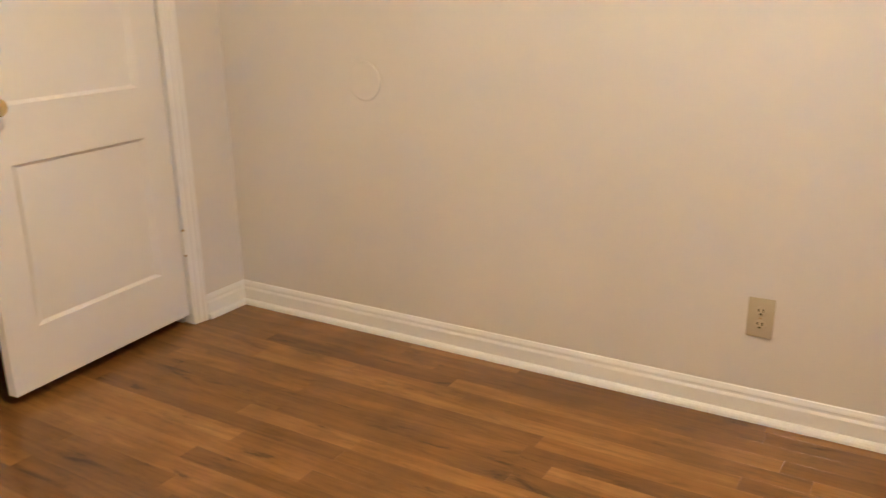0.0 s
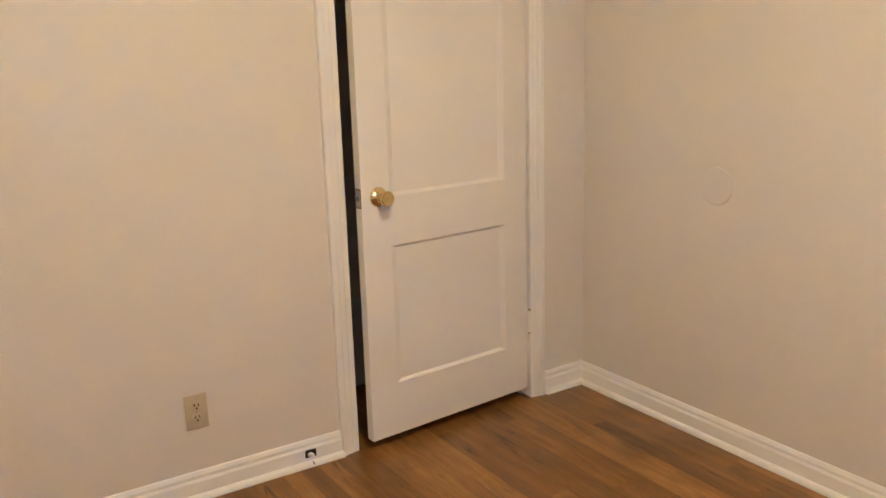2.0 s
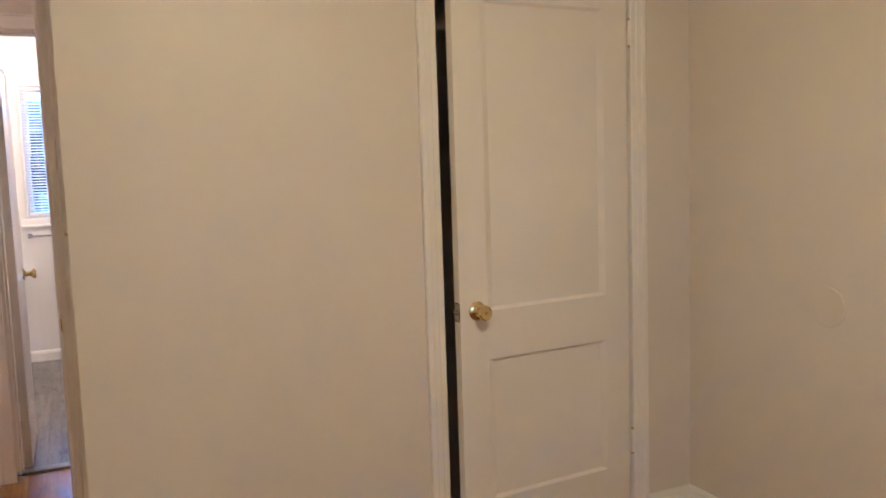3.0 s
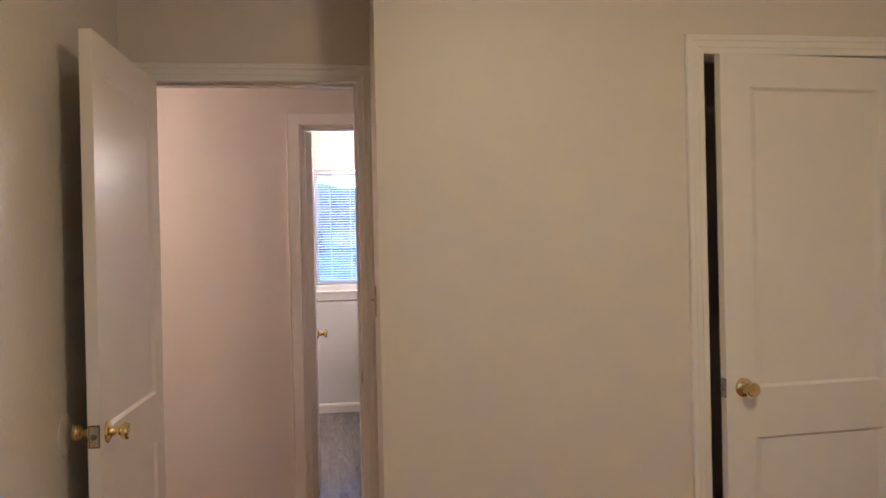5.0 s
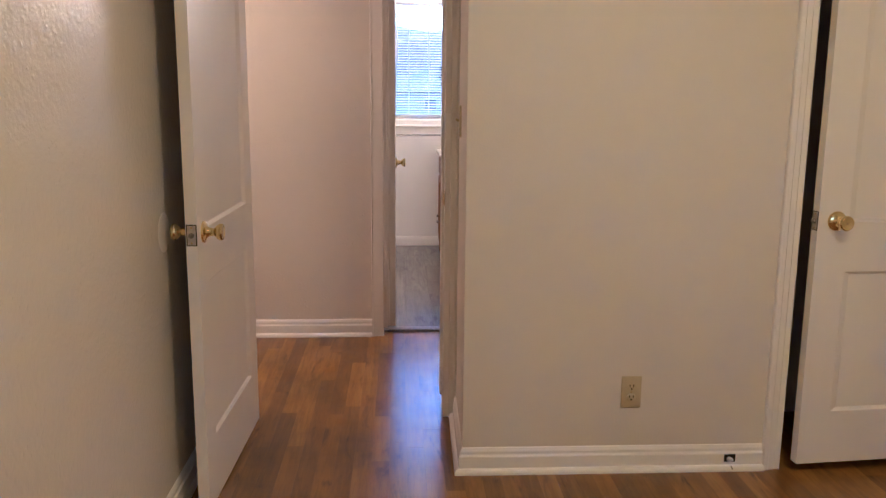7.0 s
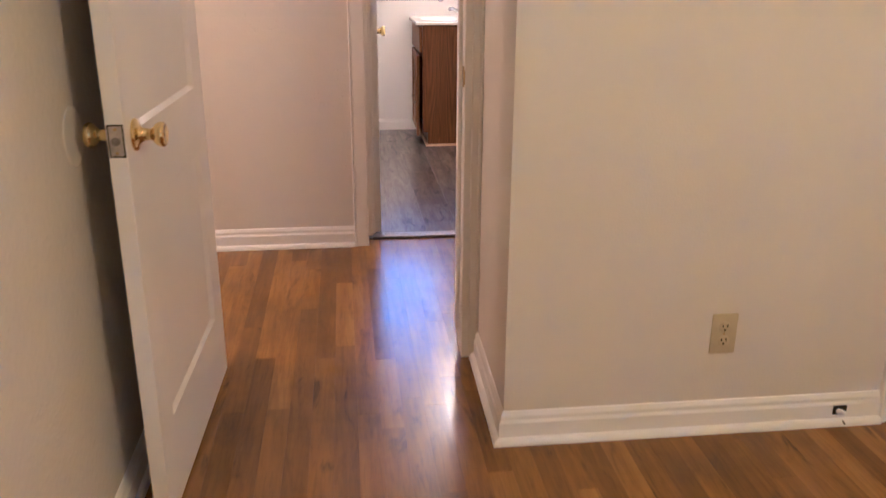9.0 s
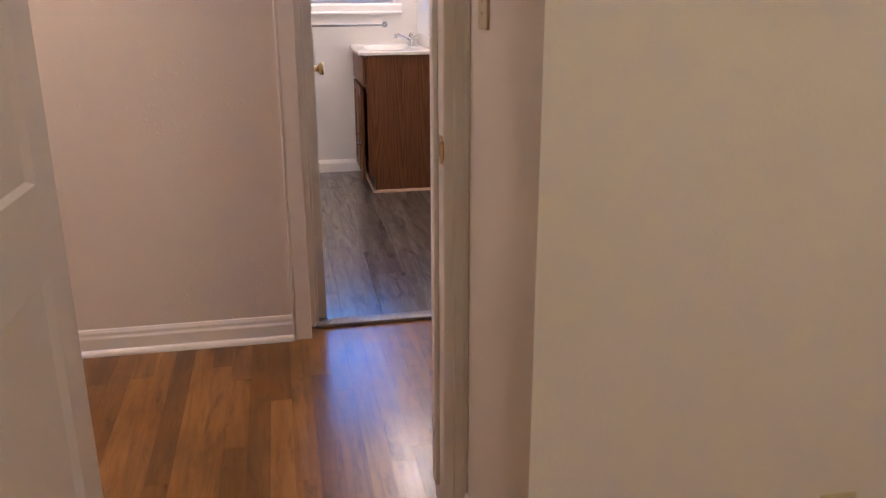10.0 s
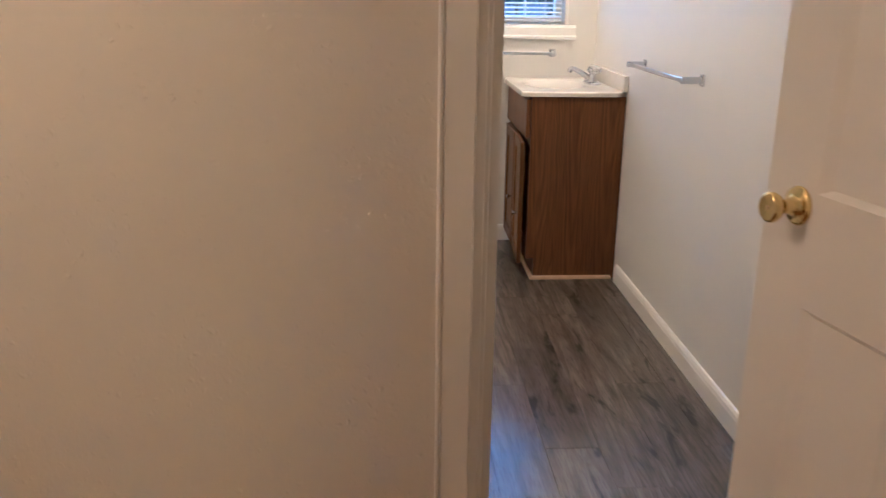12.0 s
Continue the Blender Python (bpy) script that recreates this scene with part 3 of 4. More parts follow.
box(bm, DW - 0.017, DW - 0.004, BD1 - 0.0026, BD1 - 0.0017, 0.882, 0.912)
part("latch_hole_shade", bm, HOLE_SHADE, strike)

# ---- fixtures on the walls ----


def outlet(m):
    """A duplex outlet: local x across, z up, y out of the wall."""
    ob = empty("wall_outlet", m, "almond plastic duplex outlet on the cream wall", "outlet", group="wall outlets")
    part("cover_plate", soft_box(-0.0352, 0.0352, -0.001, 0.0055, -0.0572, 0.0572, 0.0028, 2), ALMOND, ob, "", 40)
    for s in (-1, 1):
        bm = bmesh.new()
        lathe(bm, ((0.0168, 0), (0.0168, 0.0018), (0.0155, 0.0026)), pose(0, 0.0053, s * 0.0195, -90) @ Matrix.Diagonal((1, 0.86, 1, 1)), seg=24)
        face = part("receptacle", bm, ALMOND, ob, "", 40)
        # slots and ground hole: raised dark pieces coloured like the shade inside
        for x, h in ((-0.0063, 0.0088), (0.0063, 0.0074)):
            part("slot", soft_box(x - 0.0018, x + 0.0018, 0.0074, 0.0083, s * 0.0195 + 0.004 - h / 2, s * 0.0195 + 0.004 + h / 2, 0.0003, 1), HOLE_SHADE, face)
        bm = bmesh.new()
        lathe(bm, ((0.0032, 0), (0.0032, 0.0009)), pose(0, 0.0074, s * 0.0195 - 0.0070, -90), seg=12)
        part("ground_hole_shade", bm, HOLE_SHADE, face)
    bm = bmesh.new()
    lathe(bm, ((0.0034, 0), (0.003, 0.0012)), pose(0, 0.0054, 0, -90), seg=12)
    part("screw", bm, BRASS_DULL, ob)
    return ob


first = outlet(pose(0, -1.594, 0.290, 0, 0, -90))
copy_thing(first, pose(1.958, 0, 0.308, 0, 0, 180))

sw = empty("light_switch", pose(-0.372, -2.1685, 1.202, 0, 0, 178.6), "almond plastic toggle light switch beside the bedroom door", "light switch")
part("cover_plate", soft_box(-0.0352, 0.0352, -0.001, 0.006, -0.0572, 0.0572, 0.0028, 2), ALMOND, sw, "", 40)
part("toggle_frame", soft_box(-0.006, 0.006, 0.0055, 0.0075, -0.0125, 0.0125, 0.0008, 1), ALMOND, sw)
bm = soft_box(-0.0036, 0.0036, 0.0, 0.015, -0.0045, 0.0045, 0.001, 1)
bm.transform(pose(0, 0.006, 0, 28))
part("toggle", bm, ALMOND, sw)
for dz in (-0.03, 0.03):
    bm = bmesh.new()
    lathe(bm, ((0.0034, 0), (0.003, 0.0012)), pose(0, 0.0058, dz, -90), seg=12)
    part("screw", bm, BRASS_DULL, sw)


def bumper(m, r, k, label):
    bm = bmesh.new()
    lathe(bm, ((r, -0.001), (r, 0.0022 * k), (r * 0.975, 0.0046 * k), (r * 0.94, 0.0054 * k), (r * 0.88, 0.0056 * k), (0.004, 0.0058 * k)), m @ pose(0, 0, 0, -90), seg=48)
    return thing("wall_plate", bm, WALL, label, "wall plate", group="round wall plates", smooth=50)


bumper(pose(0.645, 0, 0.898, 0, 0, 180), 0.065, 0.9, "round painted-over plate low on the cream wall")
bumper(pose(0.205, SOUTH, 0.884, 0, 0, 0), 0.060, 0.35, "round painted plate behind the bedroom door knob")

jack = empty("cable_outlet", pose(0.0132, -1.232, 0.045, 0, 0, -90), "small cable opening with white plug in the baseboard", "cable outlet")
# no hole in the board: a dark plate carries the cut-out's shade
part("opening", soft_box(-0.020, 0.020, -0.002, 0.0018, -0.014, 0.014, 0.001, 1), HOLE_SHADE, jack, "dark plate painted as a shaded cut-out")
bm = bmesh.new()
lathe(bm, ((0.008, 0), (0.008, 0.014), (0.0055, 0.016), (0.0055, 0.030), (0.003, 0.031)), pose(0.004, 0.001, -0.004, -68), seg=14)
part("plug", bm, WHITE_PLASTIC, jack, "white plug end", 40)
bm = bmesh.new()
lathe(bm, ((0.0025, 0), (0.0025, 0.012)), pose(0.004, 0.027, -0.019, -110), seg=8)
part("cable_end", bm, STEEL, jack)

# ---- ceiling lamps ----


def ceiling_lamp(x, y, bulb, label, r=0.14):
    ob = empty("ceiling_light", pose(x, y, H), label, "ceiling light")
    bm = bmesh.new()
    lathe(bm, ((r * 1.05, -0.001), (r * 1.08, -0.012), (r * 1.02, -0.028), (r * 0.9, -0.032)), seg=32)
    part("base", bm, BRASS_DULL, ob, "brass base", 40)
    bm = bmesh.new()
    lathe(bm, [(r * math.cos(a), -0.034 - 0.09 * math.sin(a)) for a in [i * math.pi / 2 / 5 for i in range(5)] + [1.54]], seg=16)
    part("shade", bm, bulb, ob, "frosted glass shade", 60)
    return ob


ceiling_lamp(1.82, -1.53, BED_BULB, "frosted glass bedroom ceiling light, switched on")
ceiling_lamp(-1.18, -4.0, HALL_BULB, "frosted glass hall ceiling light, switched on", 0.12)
# added fill lamp, unseen; lifts the bathroom's lower walls and floor
ceiling_lamp(-2.75, -2.75, BATH_FILL, "unseen bathroom ceiling lamp, added as fill light")
vl = empty("wall_light", pose(-3.92, BATH_N, 2.06), "chrome bath wall light with three frosted globes, switched on", "wall light")
part("back_plate", soft_box(-0.27, 0.27, -0.028, 0.001, -0.05, 0.05, 0.004, 2), CHROME, vl)
for gxx in (-0.18, 0.0, 0.18):
    bm = bmesh.new()
    lathe(bm, ((0.022, 0), (0.022, 0.090)), pose(gxx, -0.026, 0, 90), seg=14)
    cup = part("socket", bm, CHROME, vl)
    bm = bmesh.new()
    bmesh.ops.create_icosphere(bm, subdivisions=2, radius=0.055, matrix=pose(gxx, -0.160, 0))
    part("globe", bm, BATH_BULB, cup, "frosted glass globe", 80)

# ---- bathroom ----
thr = thing("threshold", soft_box(-1.806, -1.742, BA0, BA1, -0.004, 0.0135, 0.004, 3), STEEL, "worn metal threshold strip with screws", "threshold", "structure", smooth=40)
for k in range(4):
    bm = bmesh.new()
    lathe(bm, ((0.0042, 0), (0.0036, 0.0016), (0.0012, 0.0022)), pose(-1.776, -2.402 + 0.190 * k, 0.0133), seg=12)
    part("screw", bm, CHROME, thr)

# vanity cabinet
VX0, VX1, VY, VF = BATH_W + 0.004, -3.748, -2.003, -2.038   # ends, toe and front
van = empty("vanity_cabinet", pose(0, 0, 0), "dark brown wood-grain bathroom vanity with doors", "vanity")
bm = bmesh.new()
box(bm, VX1 - 0.016, VX1, VF, BATH_N - 0.002, 0.10, 0.817)
box(bm, VX1 - 0.016, VX1, VY, BATH_N - 0.002, 0.006, 0.10)
part("side_panel", bm, VENEER, van)
bm = bmesh.new()
box(bm, VX0, VX0 + 0.016, VF, BATH_N - 0.002, 0.10, 0.817)
box(bm, VX0, VX0 + 0.016, VY, BATH_N - 0.002, 0.006, 0.10)
part("side_panel", bm, VENEER, van)
bm = bmesh.new()
box(bm, VX0 + 0.016, VX1 - 0.016, VY + 0.004, VY + 0.018, 0.006, 0.10)
part("toe_board", bm, VENEER, van)
bm = bmesh.new()
box(bm, VX0 + 0.016, VX1 - 0.016, VF + 0.001, VF + 0.018, 0.60, 0.817)
part("face_rail", bm, VENEER, van)
bm = bmesh.new()
box(bm, VX0 + 0.016, VX1 - 0.016, VF + 0.001, VF + 0.018, 0.10, 0.13)
part("face_rail", bm, VENEER, van)
bm = bmesh.new()
box(bm, VX0 + 0.016, VX1 - 0.016, BATH_N - 0.012, BATH_N - 0.003, 0.09, 0.79)
part("back_panel", bm, VENEER, van)
part("drawer_front", soft_box(VX0 + 0.02, VX1 - 0.004, VF - 0.021, VF - 0.001, 0.640, 0.806, 0.005, 2), VENEER, van)


def cabinet_door(x0, x1, hinge_left, angle):
    """A framed panel door of the vanity; the hinge stands at one end."""
    w, h = x1 - x0, 0.545
    m = pose(x0 if hinge_left else x1, VF - 0.002, 0.075, 0, 0, -angle if hinge_left else angle)
    s = 1 if hinge_left else -1
    bm = bmesh.new()
    fw = 0.052
    for a0, a1, z0, z1 in ((0, fw, 0, h), (w - fw, w, 0, h), (fw, w - fw, 0, fw), (fw, w - fw, h - fw, h)):
        box(bm, *sorted((s * a0, s * a1)), -0.020, 0.0, z0, z1)
    d = part("cabinet_door", bm, VENEER, van, "", 0, m)
    bv = d.modifiers.new("edge", "BEVEL")
    bv.width, bv.segments, bv.limit_method = 0.003, 2, "ANGLE"
    bm = bmesh.new()
    box(bm, *sorted((s * (fw - 0.004), s * (w - fw + 0.004))), -0.013, -0.006, fw - 0.004, h - fw + 0.004)
    part("door_panel", bm, VENEER, d)
    bm = bmesh.new()
    lathe(bm, ((0.005, 0), (0.005, 0.010), (0.010, 0.014), (0.011, 0.020), (0.006, 0.024)), pose(s * (w - 0.03), -0.020, h * 0.42, 90), seg=16)
    part("door_knob", bm, CHROME, d, "small chrome knob", 40)


mid = (VX0 + VX1) / 2
cabinet_door(mid + 0.002, VX1 - 0.003, True, 3.5)
cabinet_door(VX0 + 0.02, mid - 0.002, True, 0.5)
bm = bmesh.new()
QUARTER = ((0.0, 0.0), (0.014, 0.0), (0.013, 0.007), (0.009, 0.012), (0.0, 0.015))
sweep(bm, QUARTER, (VX1, BATH_N - 0.016, 0.004), (VX1, VY, 0.004), (1, 0, 0), (0, 0, 1), 0, 1)
sweep(bm, QUARTER, (VX1, VY, 0.004), (VX0 + 0.02, VY, 0.004), (0, -1, 0), (0, 0, 1), 1, 0)
thing("floor_trim", bm, BEIGE, "beige quarter-round strip round the vanity foot", "floor trim", "structure")

# one-piece basin top
bm = bmesh.new()
TX0, TX1, TY0, TY1, TZ0, TZ1 = BATH_W + 0.001, -3.735, -2.082, BATH_N - 0.001, 0.818, 0.838
cx, cy, ax, ay = (TX0 + TX1) / 2 - 0.02, -1.885, 0.20, 0.135
seg = 40
border = []
for i in range(seg):
    a = 2 * math.pi * (i + 0.5) / seg
    k = min((TX1 - cx) / abs(math.cos(a)) if math.cos(a) > 0 else (cx - TX0) / max(1e-6, abs(math.cos(a))),
            (TY1 - cy) / max(1e-6, abs(math.sin(a))) if math.sin(a) > 0 else (cy - TY0) / max(1e-6, abs(math.sin(a))))
    border.append((cx + k * math.cos(a), cy + k * math.sin(a)))
rings = [[bm.verts.new((x, y, TZ0)) for x, y in border], [bm.verts.new((x, y, TZ1 - 0.005)) for x, y in border]]
rings.append([bm.verts.new((cx + (x - cx) * 0.985, cy + (y - cy) * 0.985, TZ1)) for x, y in border])
for s, z in ((1.06, TZ1), (1.0, TZ1 - 0.004), (0.9, TZ1 - 0.03), (0.7, TZ1 - 0.075), (0.4, TZ1 - 0.10), (0.1, TZ1 - 0.105)):
    rings.append([bm.verts.new((cx + s * ax * math.cos(2 * math.pi * (i + 0.5) / seg), cy + s * ay * math.sin(2 * math.pi * (i + 0.5) / seg), z)) for i in range(seg)])
for p, q in zip(rings, rings[1:]):
    for i in range(seg):
        bm.faces.new((p[i], p[(i + 1) % seg], q[(i + 1) % seg], q[i]))
bm.faces.new(rings[-1])
top = thing("sink_basin", bm, MARBLE, "cream cultured-marble basin top on the vanity", "basin", smooth=40)
part("backsplash", soft_box(TX0, TX1, TY1 - 0.020, TY1, TZ1 - 0.001, TZ1 + 0.068, 0.005, 2), MARBLE, top, "", 40)
bm = bmesh.new()
lathe(bm, ((0.022, 0), (0.022, 0.003), (0.012, 0.003)), pose(cx, cy, TZ1 - 0.106), seg=20)
part("drain", bm, CHROME, top, "chrome drain")

# tap: base, long spout towards the basin, clear knob
tap = empty("basin_tap", pose(cx + 0.02, -1.712, TZ1 - 0.002), "chrome basin tap with a clear acrylic knob", "tap")
part("tap_base", soft_box(-0.075, 0.075, -0.026, 0.026, 0, 0.016, 0.007, 3), CHROME, tap, "", 40)
bm = bmesh.new()
lathe(bm, ((0.022, 0), (0.021, 0.022), (0.017, 0.034)), pose(0, 0, 0.015), seg=20)
part("tap_body", bm, CHROME, tap, "", 40)
bm = bmesh.new()
sp = [(0.0, 0.020, 0.014), (-0.03, 0.040, 0.013), (-0.065, 0.062, 0.0115), (-0.092, 0.075, 0.011), (-0.106, 0.073, 0.011), (-0.110, 0.056, 0.011)]
rows = []
for i, (y, z, r) in enumerate(sp):
    y0, z0 = sp[max(0, i - 1)][:2]
    y1, z1 = sp[min(len(sp) - 1, i + 1)][:2]
    d = Vector((0, y1 - y0, z1 - z0)).normalized()
    n = Vector((0, -d.z, d.y))
    rows.append([bm.verts.new(Vector((0, y, z)) + Vector((1, 0, 0)) * r * math.cos(a) + n * r * math.sin(a)) for a in [2 * math.pi * k / 16 for k in range(16)]])
for p, q in zip(rows, rows[1:]):
    for i in range(16):
        bm.faces.new((p[i], p[(i + 1) % 16], q[(i + 1) % 16], q[i]))
bm.faces.new(rows[0][::-1])
bm.faces.new(rows[-1])
part("spout", bm, CHROME, tap, "", 50)
bm = bmesh.new()
lathe(bm, ((0.014, 0), (0.024, 0.006), (0.033, 0.014), (0.034, 0.026), (0.026, 0.038), (0.008, 0.042)), pose(0, 0.006, 0.047), seg=10)
part("tap_knob", bm, ACRYLIC, tap, "clear faceted acrylic knob")


def towel_bar(m, length, label):
    """A square chrome bar on two posts: local x along the wall, y out of it."""
    ob = empty("towel_bar", m, label, "towel bar", group="chrome towel bars")
    part("bar", soft_box(0, length, 0.058, 0.072, -0.007, 0.007, 0.0015, 1), CHROME, ob)
    for x in (0, length):
        post = part("post", soft_box(x - 0.009, x + 0.009, 0.004, 0.074, -0.011, 0.011, 0.002, 1), CHROME, ob)
        part("wall_flange", soft_box(x - 0.015, x + 0.015, -0.001, 0.006, -0.019, 0.019, 0.002, 1), CHROME, post)
    return ob


towel_bar(pose(-2.885, BATH_N, 0.972, 0, 0, 180), 0.63, "square chrome towel bar above the baseboard wall")
towel_bar(pose(BATH_W, -1.846, 0.958, 0, 0, -90), 0.61, "square chrome towel bar below the window")

# bathroom window: frame, sash bars, panes, stool, blind
win = empty("window_1", pose(0, 0, 0), "white bathroom window with a lowered slatted blind", "window", "structure")
gx = BATH_W - 0.10
for name, b in (("window_frame", (gx - 0.03, gx + 0.03, WY0, WY0 + 0.035, WZ0, WZ1)), ("window_frame", (gx - 0.03, gx + 0.03, WY1 - 0.035, WY1, WZ0, WZ1)),
                ("window_frame", (gx - 0.03, gx + 0.03, WY0 + 0.035, WY1 - 0.035, WZ1 - 0.035, WZ1)), ("window_frame", (gx - 0.03, gx + 0.03, WY0 + 0.035, WY1 - 0.035, WZ0, WZ0 + 0.04)),
                *[("glazing_bar", (gx - 0.008, gx + 0.008, y - 0.005, y + 0.005, z0, z1)) for y in (-2.312, -2.142, -1.972) for z0, z1 in ((WZ0 + 0.04, 1.737), (1.753, WZ1 - 0.035))],
                ("glazing_bar", (gx - 0.009, gx + 0.009, WY0 + 0.035, WY1 - 0.035, 1.737, 1.753))):
    part(name, soft_box(*b, r=0.002, seg=1), TRIM, win)
for z0, z1 in ((WZ0 + 0.04, 1.745), (1.7451, WZ1 - 0.035)):
    bm = bmesh.new()
    box(bm, gx - 0.012, gx - 0.009, WY0 + 0.03, WY1 - 0.03, z0, z1)
    pane = part("pane", bm, GLASS, win)
    pane.visible_shadow = False
bm = bmesh.new()
STOOL = ((0.0, 0.0), (0.020, 0.0), (0.024, 0.005), (0.024, 0.013), (0.019, 0.018), (0.012, 0.019), (0.010, 0.055), (0.004, 0.066), (0.0, 0.067))
sweep(bm, STOOL, (BATH_W, -1.735, 1.022), (BATH_W, -2.505, 1.022), (1, 0, 0), (0, 0, 1))
part("window_sill", bm, TRIM, win, "white moulded sill")
for y0, y1 in ((WY1 - 0.001, WY1 + 0.016), (WY0 - 0.016, WY0 + 0.001)):
    part("side_trim", soft_box(BATH_W - 0.002, BATH_W + 0.008, y0, y1, WZ0 + 0.001, WZ1 + 0.016, 0.002, 1), TRIM, win)
part("head_trim", soft_box(BATH_W - 0.002, BATH_W + 0.008, WY0 + 0.001, WY1 - 0.001, WZ1 - 0.001, WZ1 + 0.016, 0.002, 1), TRIM, win)

blind = empty("window_blind", pose(BATH_W - 0.035, 0, 0), "white slatted mini blind lowered with slats open", "blind")
part("head_rail", soft_box(-0.014, 0.014, WY0 + 0.006, WY1 - 0.006, WZ1 - 0.028, WZ1 - 0.002, 0.002, 1), SLAT, blind)
part("bottom_rail", soft_box(-0.013, 0.013, WY0 + 0.008, WY1 - 0.008, WZ0 + 0.012, WZ0 + 0.022, 0.003, 2), SLAT, blind)
bm = bmesh.new()
sl = [(-0.0125, -0.0012), (-0.006, 0.0006), (0.0, 0.0012), (0.006, 0.0006), (0.0125, -0.0012)]
for y0, y1 in ((WY0 + 0.010, WY1 - 0.010),):
    up = [[bm.verts.new((x, y, z + 0.0003)) for x, z in sl] for y in (y0, y1)]
    dn = [[bm.verts.new((x, y, z - 0.0003)) for x, z in sl] for y in (y0, y1)]
    for i in range(4):
        bm.faces.new((up[0][i], up[0][i + 1], up[1][i + 1], up[1][i]))
        bm.faces.new((dn[0][i + 1], dn[0][i], dn[1][i], dn[1][i + 1]))
    bm.faces.new((up[0][0], up[1][0], dn[1][0], dn[0][0]))
    bm.faces.new((up[0][4], dn[0][4], dn[1][4], up[1][4]))
slat_mesh = mesh_from("slat", bm, SLAT, 60)
z = WZ0 + 0.036
while z < WZ1 - 0.034:
    s = new("slat", slat_mesh)
    s.parent = blind
    s.matrix_basis = pose(0, 0, z, 0, 18 + random.uniform(-1.5, 1.5))
    z += 0.0212
for y in (WY0 + 0.09, WY1 - 0.09):
    bm = bmesh.new()
    for x in (-0.0125, 0.0125):
        box(bm, x - 0.0006, x + 0.0006, y - 0.0008, y + 0.0008, WZ0 + 0.02, WZ1 - 0.02)
    part("ladder_cord", bm, SLAT, blind)
bm = bmesh.new()
lathe(bm, ((0.004, 0), (0.004, 0.45)), pose(0.022, WY0 + 0.045, 1.55), seg=8)
part("tilt_wand", bm, SLAT, blind, "", 40)

# bedroom window behind the walk
win2 = empty("window_2", pose(0, 0, 0), "white framed bedroom window", "window", "structure")
for b in ((3.78, 3.82, -1.45, -1.41, 1.1, 1.9), (3.78, 3.82, -1.09, -1.05, 1.1, 1.9), (3.78, 3.82, -1.41, -1.09, 1.1, 1.14), (3.78, 3.82, -1.41, -1.09, 1.86, 1.9)):
    part("window_frame", soft_box(*b, r=0.002, seg=1), TRIM, win2)
bm = bmesh.new()
box(bm, 3.80, 3.803, -1.41, -1.09, 1.14, 1.86)
p2 = part("pane", bm, GLASS, win2)
p2.visible_shadow = False

# ---- outside the bathroom window ----
bm = bmesh.new()
n = 24
half = 1500
for i in range(n + 1):
    for j in range(n + 1):
        bm.verts.new(((i / n * 2 - 1) * half, (j / n * 2 - 1) * half, -0.7))
bm.verts.ensure_lookup_table()
for i in range(n):
    for j in range(n):
        a = i * (n + 1) + j
        bm.faces.new([bm.verts[k] for k in (a, a + n + 1, a + n + 2, a + 1)])
thing("ground", bm, GRASS, "grassy ground outside the house", "ground", "structure")


bm = bmesh.new()
ridge = [[bm.verts.new((-70 - 14 * j + 3 * math.sin(k * 1.7 + j), -120 + 10 * k, -0.75 + (11.2 + 1.5 * math.sin(k * 0.9) + 0.8 * math.sin(k * 2.3 + 1)) * (0, 0.75, 1.0, 0.8, 0)[j])) for k in range(25)] for j in range(5)]
for p, q in zip(ridge, ridge[1:]):
    for k in range(24):
        bm.faces.new((p[k], p[k + 1], q[k + 1], q[k]))
thing("backdrop", bm, HILL, "low wooded hillside in the distance, blue haze in its colour", "hill", "structure", smooth=80)


def tree(x, y, h, spread, seed):
    rng = random.Random(seed)
    ob = empty("tree", pose(x, y, -0.7), "leafy garden tree outside the window", "tree", group="garden trees")
    bm = bmesh.new()
    lathe(bm, ((0.17, 0), (0.12, h * 0.25), (0.09, h * 0.5), (0.03, h * 0.85)), seg=10)
    for k in range(6):
        a, z0 = rng.uniform(0, 6.28), h * rng.uniform(0.3, 0.6)
        lathe(bm, ((0.05, 0), (0.012, spread * 0.8)), pose(0, 0, z0) @ pose(0, 0, 0, 0, rng.uniform(35, 65), math.degrees(a)), seg=6)
    part("trunk", bm, BARK, ob)
    bm = bmesh.new()
    for k in range(2200):
        a, u = rng.uniform(0, 6.283), rng.random() ** 0.5
        zz = rng.uniform(0.28, 1.0)
        rad = spread * u * (0.45 + 0.55 * math.sin(math.pi * min(1, (zz - 0.2) / 0.8))) * (0.75 + 0.35 * math.sin(a * 3 + zz * 9))
        c = Vector((rad * math.cos(a), rad * math.sin(a), h * zz))
        e = Euler((rng.uniform(0, 6), rng.uniform(0, 6), rng.uniform(0, 6))).to_matrix()
        s = rng.uniform(0.10, 0.26)
        q = [bm.verts.new(c + e @ Vector(v)) for v in ((-s, 0, 0), (0, -s * 0.5, 0.01), (s, 0, 0), (0, s * 0.5, 0.01))]
        bm.faces.new(q)
    part("crown", bm, LEAF, ob)


for k, (tx, ty, th, ts) in enumerate(((-36, -6.2, 4.0, 2.0), (-50, 1.6, 4.6, 1.5), (-48, -8.0, 5.0, 3.2), (-50, 4.5, 5.4, 3.4), (-38, 5.6, 4.0, 2.4), (-52, -3.9, 4.7, 1.4), (-60, -13.0, 6.0, 3.6))):
    tree(tx, ty, th, ts, k)
house = empty("neighbour_house", pose(-64.0, -1.6, -0.7) @ Matrix.Diagonal((1, 1, 0.85, 1)), "pale neighbouring house with a grey roof", "house")
bm = bmesh.new()
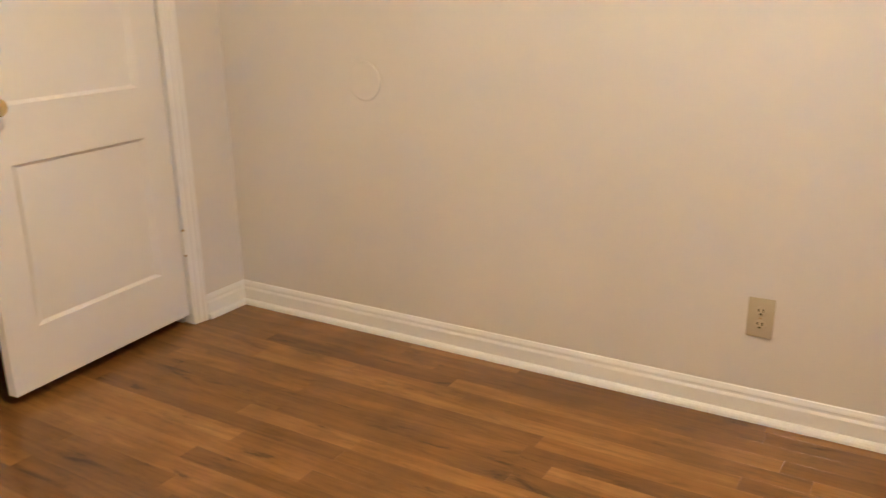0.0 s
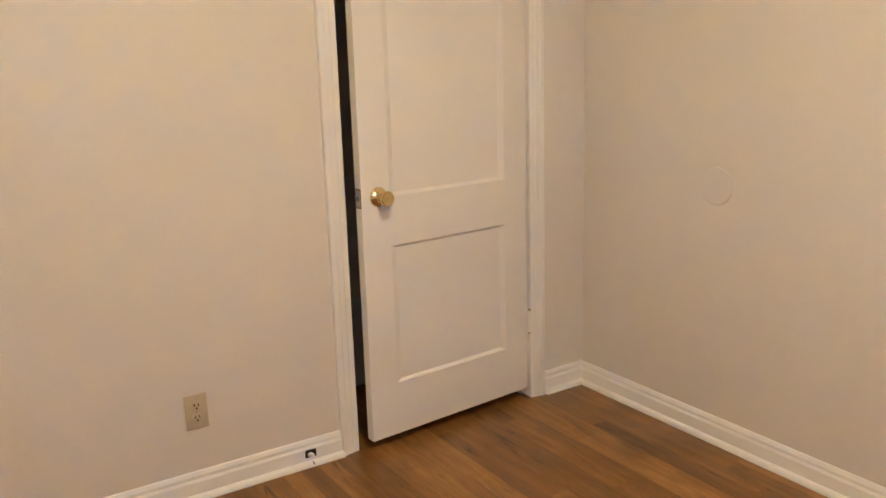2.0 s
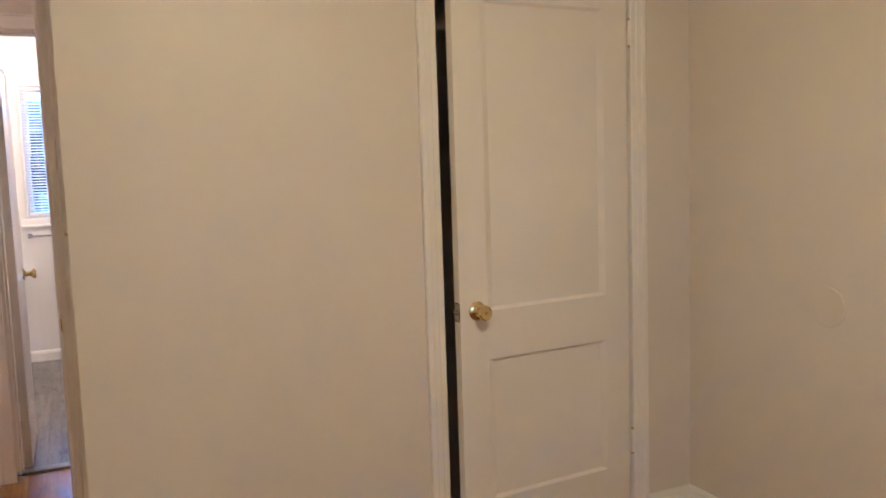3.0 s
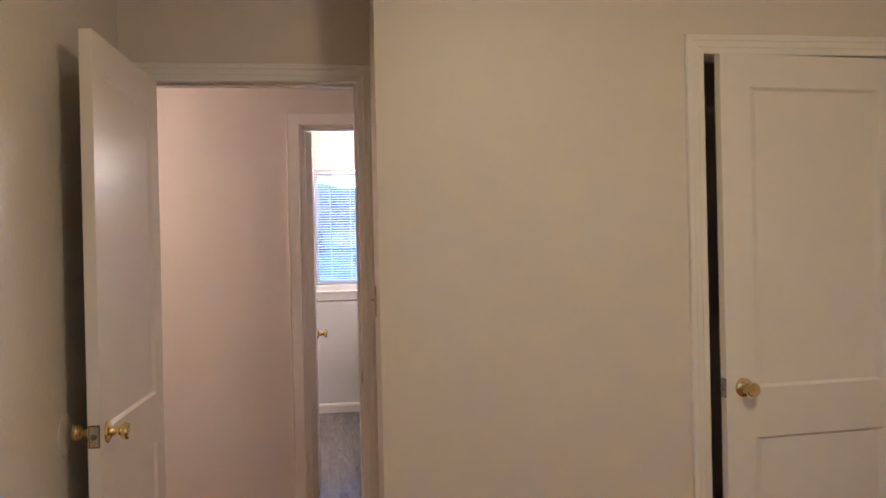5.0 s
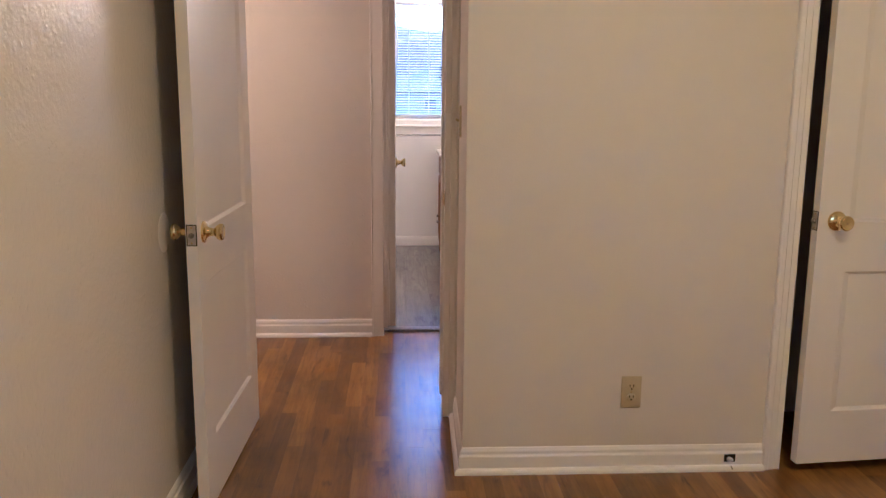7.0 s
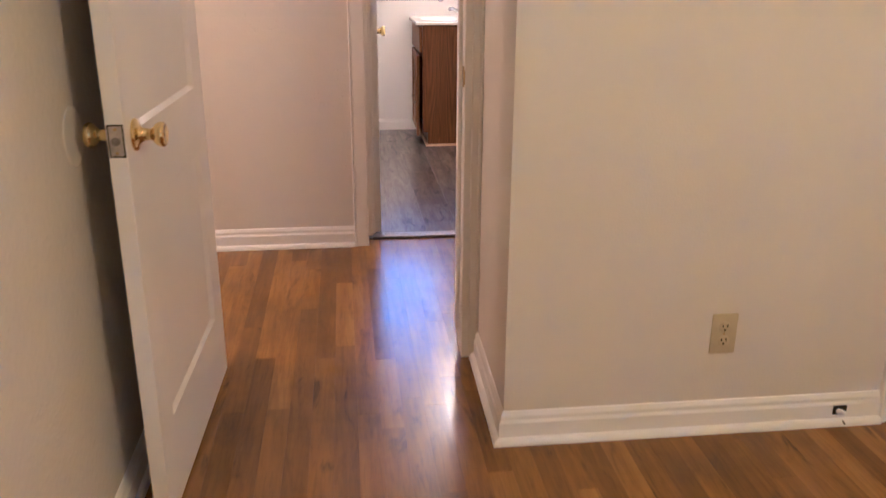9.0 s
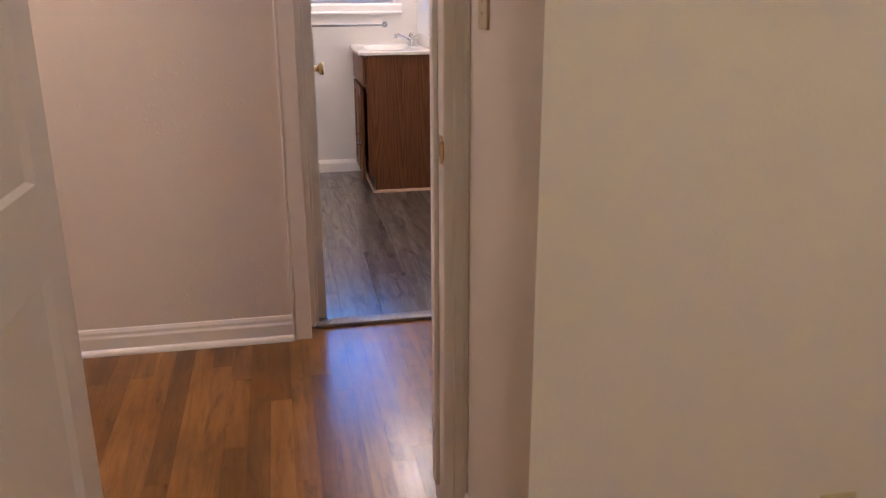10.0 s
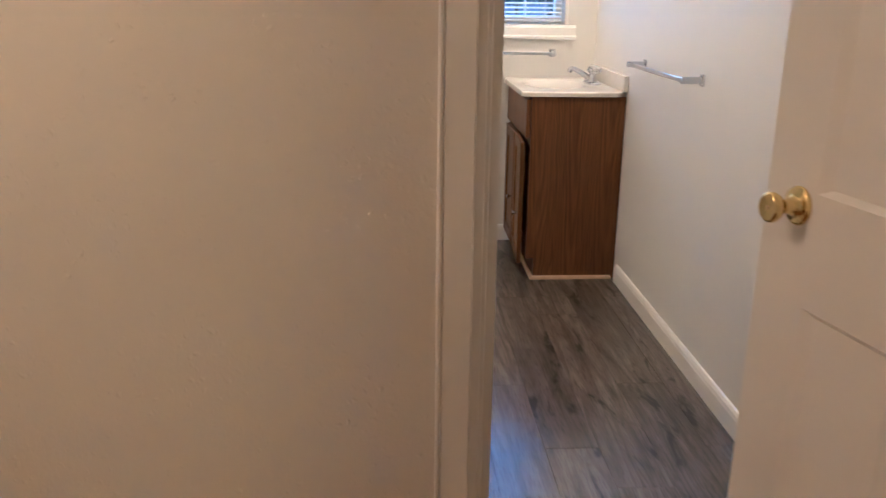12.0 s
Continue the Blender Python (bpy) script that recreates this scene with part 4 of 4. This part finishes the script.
box(bm, -3, 3, -3.5, 3.5, 0, 2.5)
part("wall", bm, SIDING, house)
bm = bmesh.new()
pts = [bm.verts.new(v) for v in ((-3.3, -3.8, 2.5), (3.3, -3.8, 2.5), (3.3, 3.8, 2.5), (-3.3, 3.8, 2.5), (0, -3.8, 4.0), (0, 3.8, 4.0))]
for f in ((0, 1, 4), (1, 2, 5, 4), (2, 3, 5), (3, 0, 4, 5), (3, 2, 1, 0)):
    bm.faces.new([pts[i] for i in f])
part("roof", bm, ROOF, house)
for y in (-1.8, 1.6):
    w = part("window", soft_box(2.99, 3.05, y - 0.5, y + 0.5, 0.9, 2.0, 0.01, 1), TRIM, house)
    part("pane", soft_box(3.04, 3.06, y - 0.43, y + 0.43, 0.97, 1.93, 0.004, 1), ROOF, w)

# ---- floors, board by board ----
floor_bm = bmesh.new()
box(floor_bm, BATH_E + 0.055, EAST + 0.12, HALL_S - 0.1, 0.12, -0.12, -0.012)
floor = thing("floor", floor_bm, SUBFLOOR, "varnished oak strip floor, worn and scuffed in the hall", "floor", "structure")


def plank_mesh(name, length, width, thick, edge, mat):
    """A board with its top edges eased: x from 0, y from 0, top at z = 0."""
    e = edge
    vs = [(0, 0, -thick), (length, 0, -thick), (length, width, -thick), (0, width, -thick), (0, 0, -e), (length, 0, -e), (length, width, -e), (0, width, -e),
          (e, e, 0), (length - e, e, 0), (length - e, width - e, 0), (e, width - e, 0)]
    fs = [(0, 1, 5, 4), (1, 2, 6, 5), (2, 3, 7, 6), (3, 0, 4, 7), (4, 5, 9, 8), (5, 6, 10, 9), (6, 7, 11, 10), (7, 4, 8, 11), (8, 9, 10, 11)]
    return vs, fs


rng = random.Random(11)
PW = 0.0640
y = HALL_S
rest_v, rest_f, made = [], [], 0
LENGTHS = (0.42, 0.58, 0.76, 0.98, 1.25, 1.6)
shared = {}
while y < 0.0:
    x0 = HALL_W - 0.08 if y < CORNER + 0.1 else (-0.68 if y > -1.9 else HALL_W - 0.08)
    x1 = EAST + 0.05 if y > SOUTH - PW else -0.60
    x = x0 - rng.uniform(0, 0.35)
    while x < x1:
        length = rng.choice(LENGTHS)
        a, b = max(x, x0), min(x + length, x1)
        x += length
        if b - a < 0.02:
            continue
        near = (a < 2.3 and y > -1.75 and b > 0 and made < 195) or (y < -2.15 and a < 0.6 and y > -3.6)
        if near and made < 300:
            key = round(b - a - 0.0004, 4)
            if key not in shared:
                vs, fs = plank_mesh("plank", key, PW - 0.0001, 0.012, 0.0002, OAK)
                me = bpy.data.meshes.new("plank")
                me.from_pydata(vs, [], fs)
                me.materials.append(OAK)
                shared[key] = me
            ob = new("plank", shared[key])
            ob.parent = floor
            ob.location = (a, y, 0)
            made += 1
        else:
            vs, fs = plank_mesh("plank", b - a - 0.0004, PW - 0.0001, 0.012, 0.0002, OAK)
            k = len(rest_v)
            rest_v += [(vx + a, vy + y, vz) for vx, vy, vz in vs]
            rest_f += [tuple(i + k for i in f) for f in fs]
    y += PW
me = bpy.data.meshes.new("planks")
me.from_pydata(rest_v, [], rest_f)
me.materials.append(OAK_REST)
ob = new("planks", me)
ob.parent = floor
tagged(ob, kind="stuff")

bath_bm = bmesh.new()
box(bath_bm, BATH_W, BATH_E + 0.05, BATH_S, BATH_N, -0.12, -0.006)
bath_floor = thing("floor_bath", bath_bm, SUBFLOOR, "grey wood-look vinyl plank bathroom floor", "floor", "structure")
y, row = BATH_N - 0.155 * 12 + 0.052, 0
while y < BATH_N:
    x = BATH_W - (0.15, 0.75, 0.35)[row % 3]
    lo, hi = max(y, BATH_S), min(y + 0.155, BATH_N)
    while x < BATH_E + 0.05 and hi - lo > 0.01:
        a, b = max(x, BATH_W), min(x + 1.22, BATH_E + 0.05)
        x += 1.22
        if b - a < 0.02:
            continue
        vs, fs = plank_mesh("vinyl_plank", b - a - 0.0005, hi - lo - 0.0004, 0.008, 0.0006, GREY)
        me = bpy.data.meshes.new("vinyl_plank")
        me.from_pydata(vs, [], fs)
        me.materials.append(GREY)
        ob = new("vinyl_plank", me)
        ob.parent = bath_floor
        ob.location = (a, lo, 0.004)
    y += 0.155
    row += 1
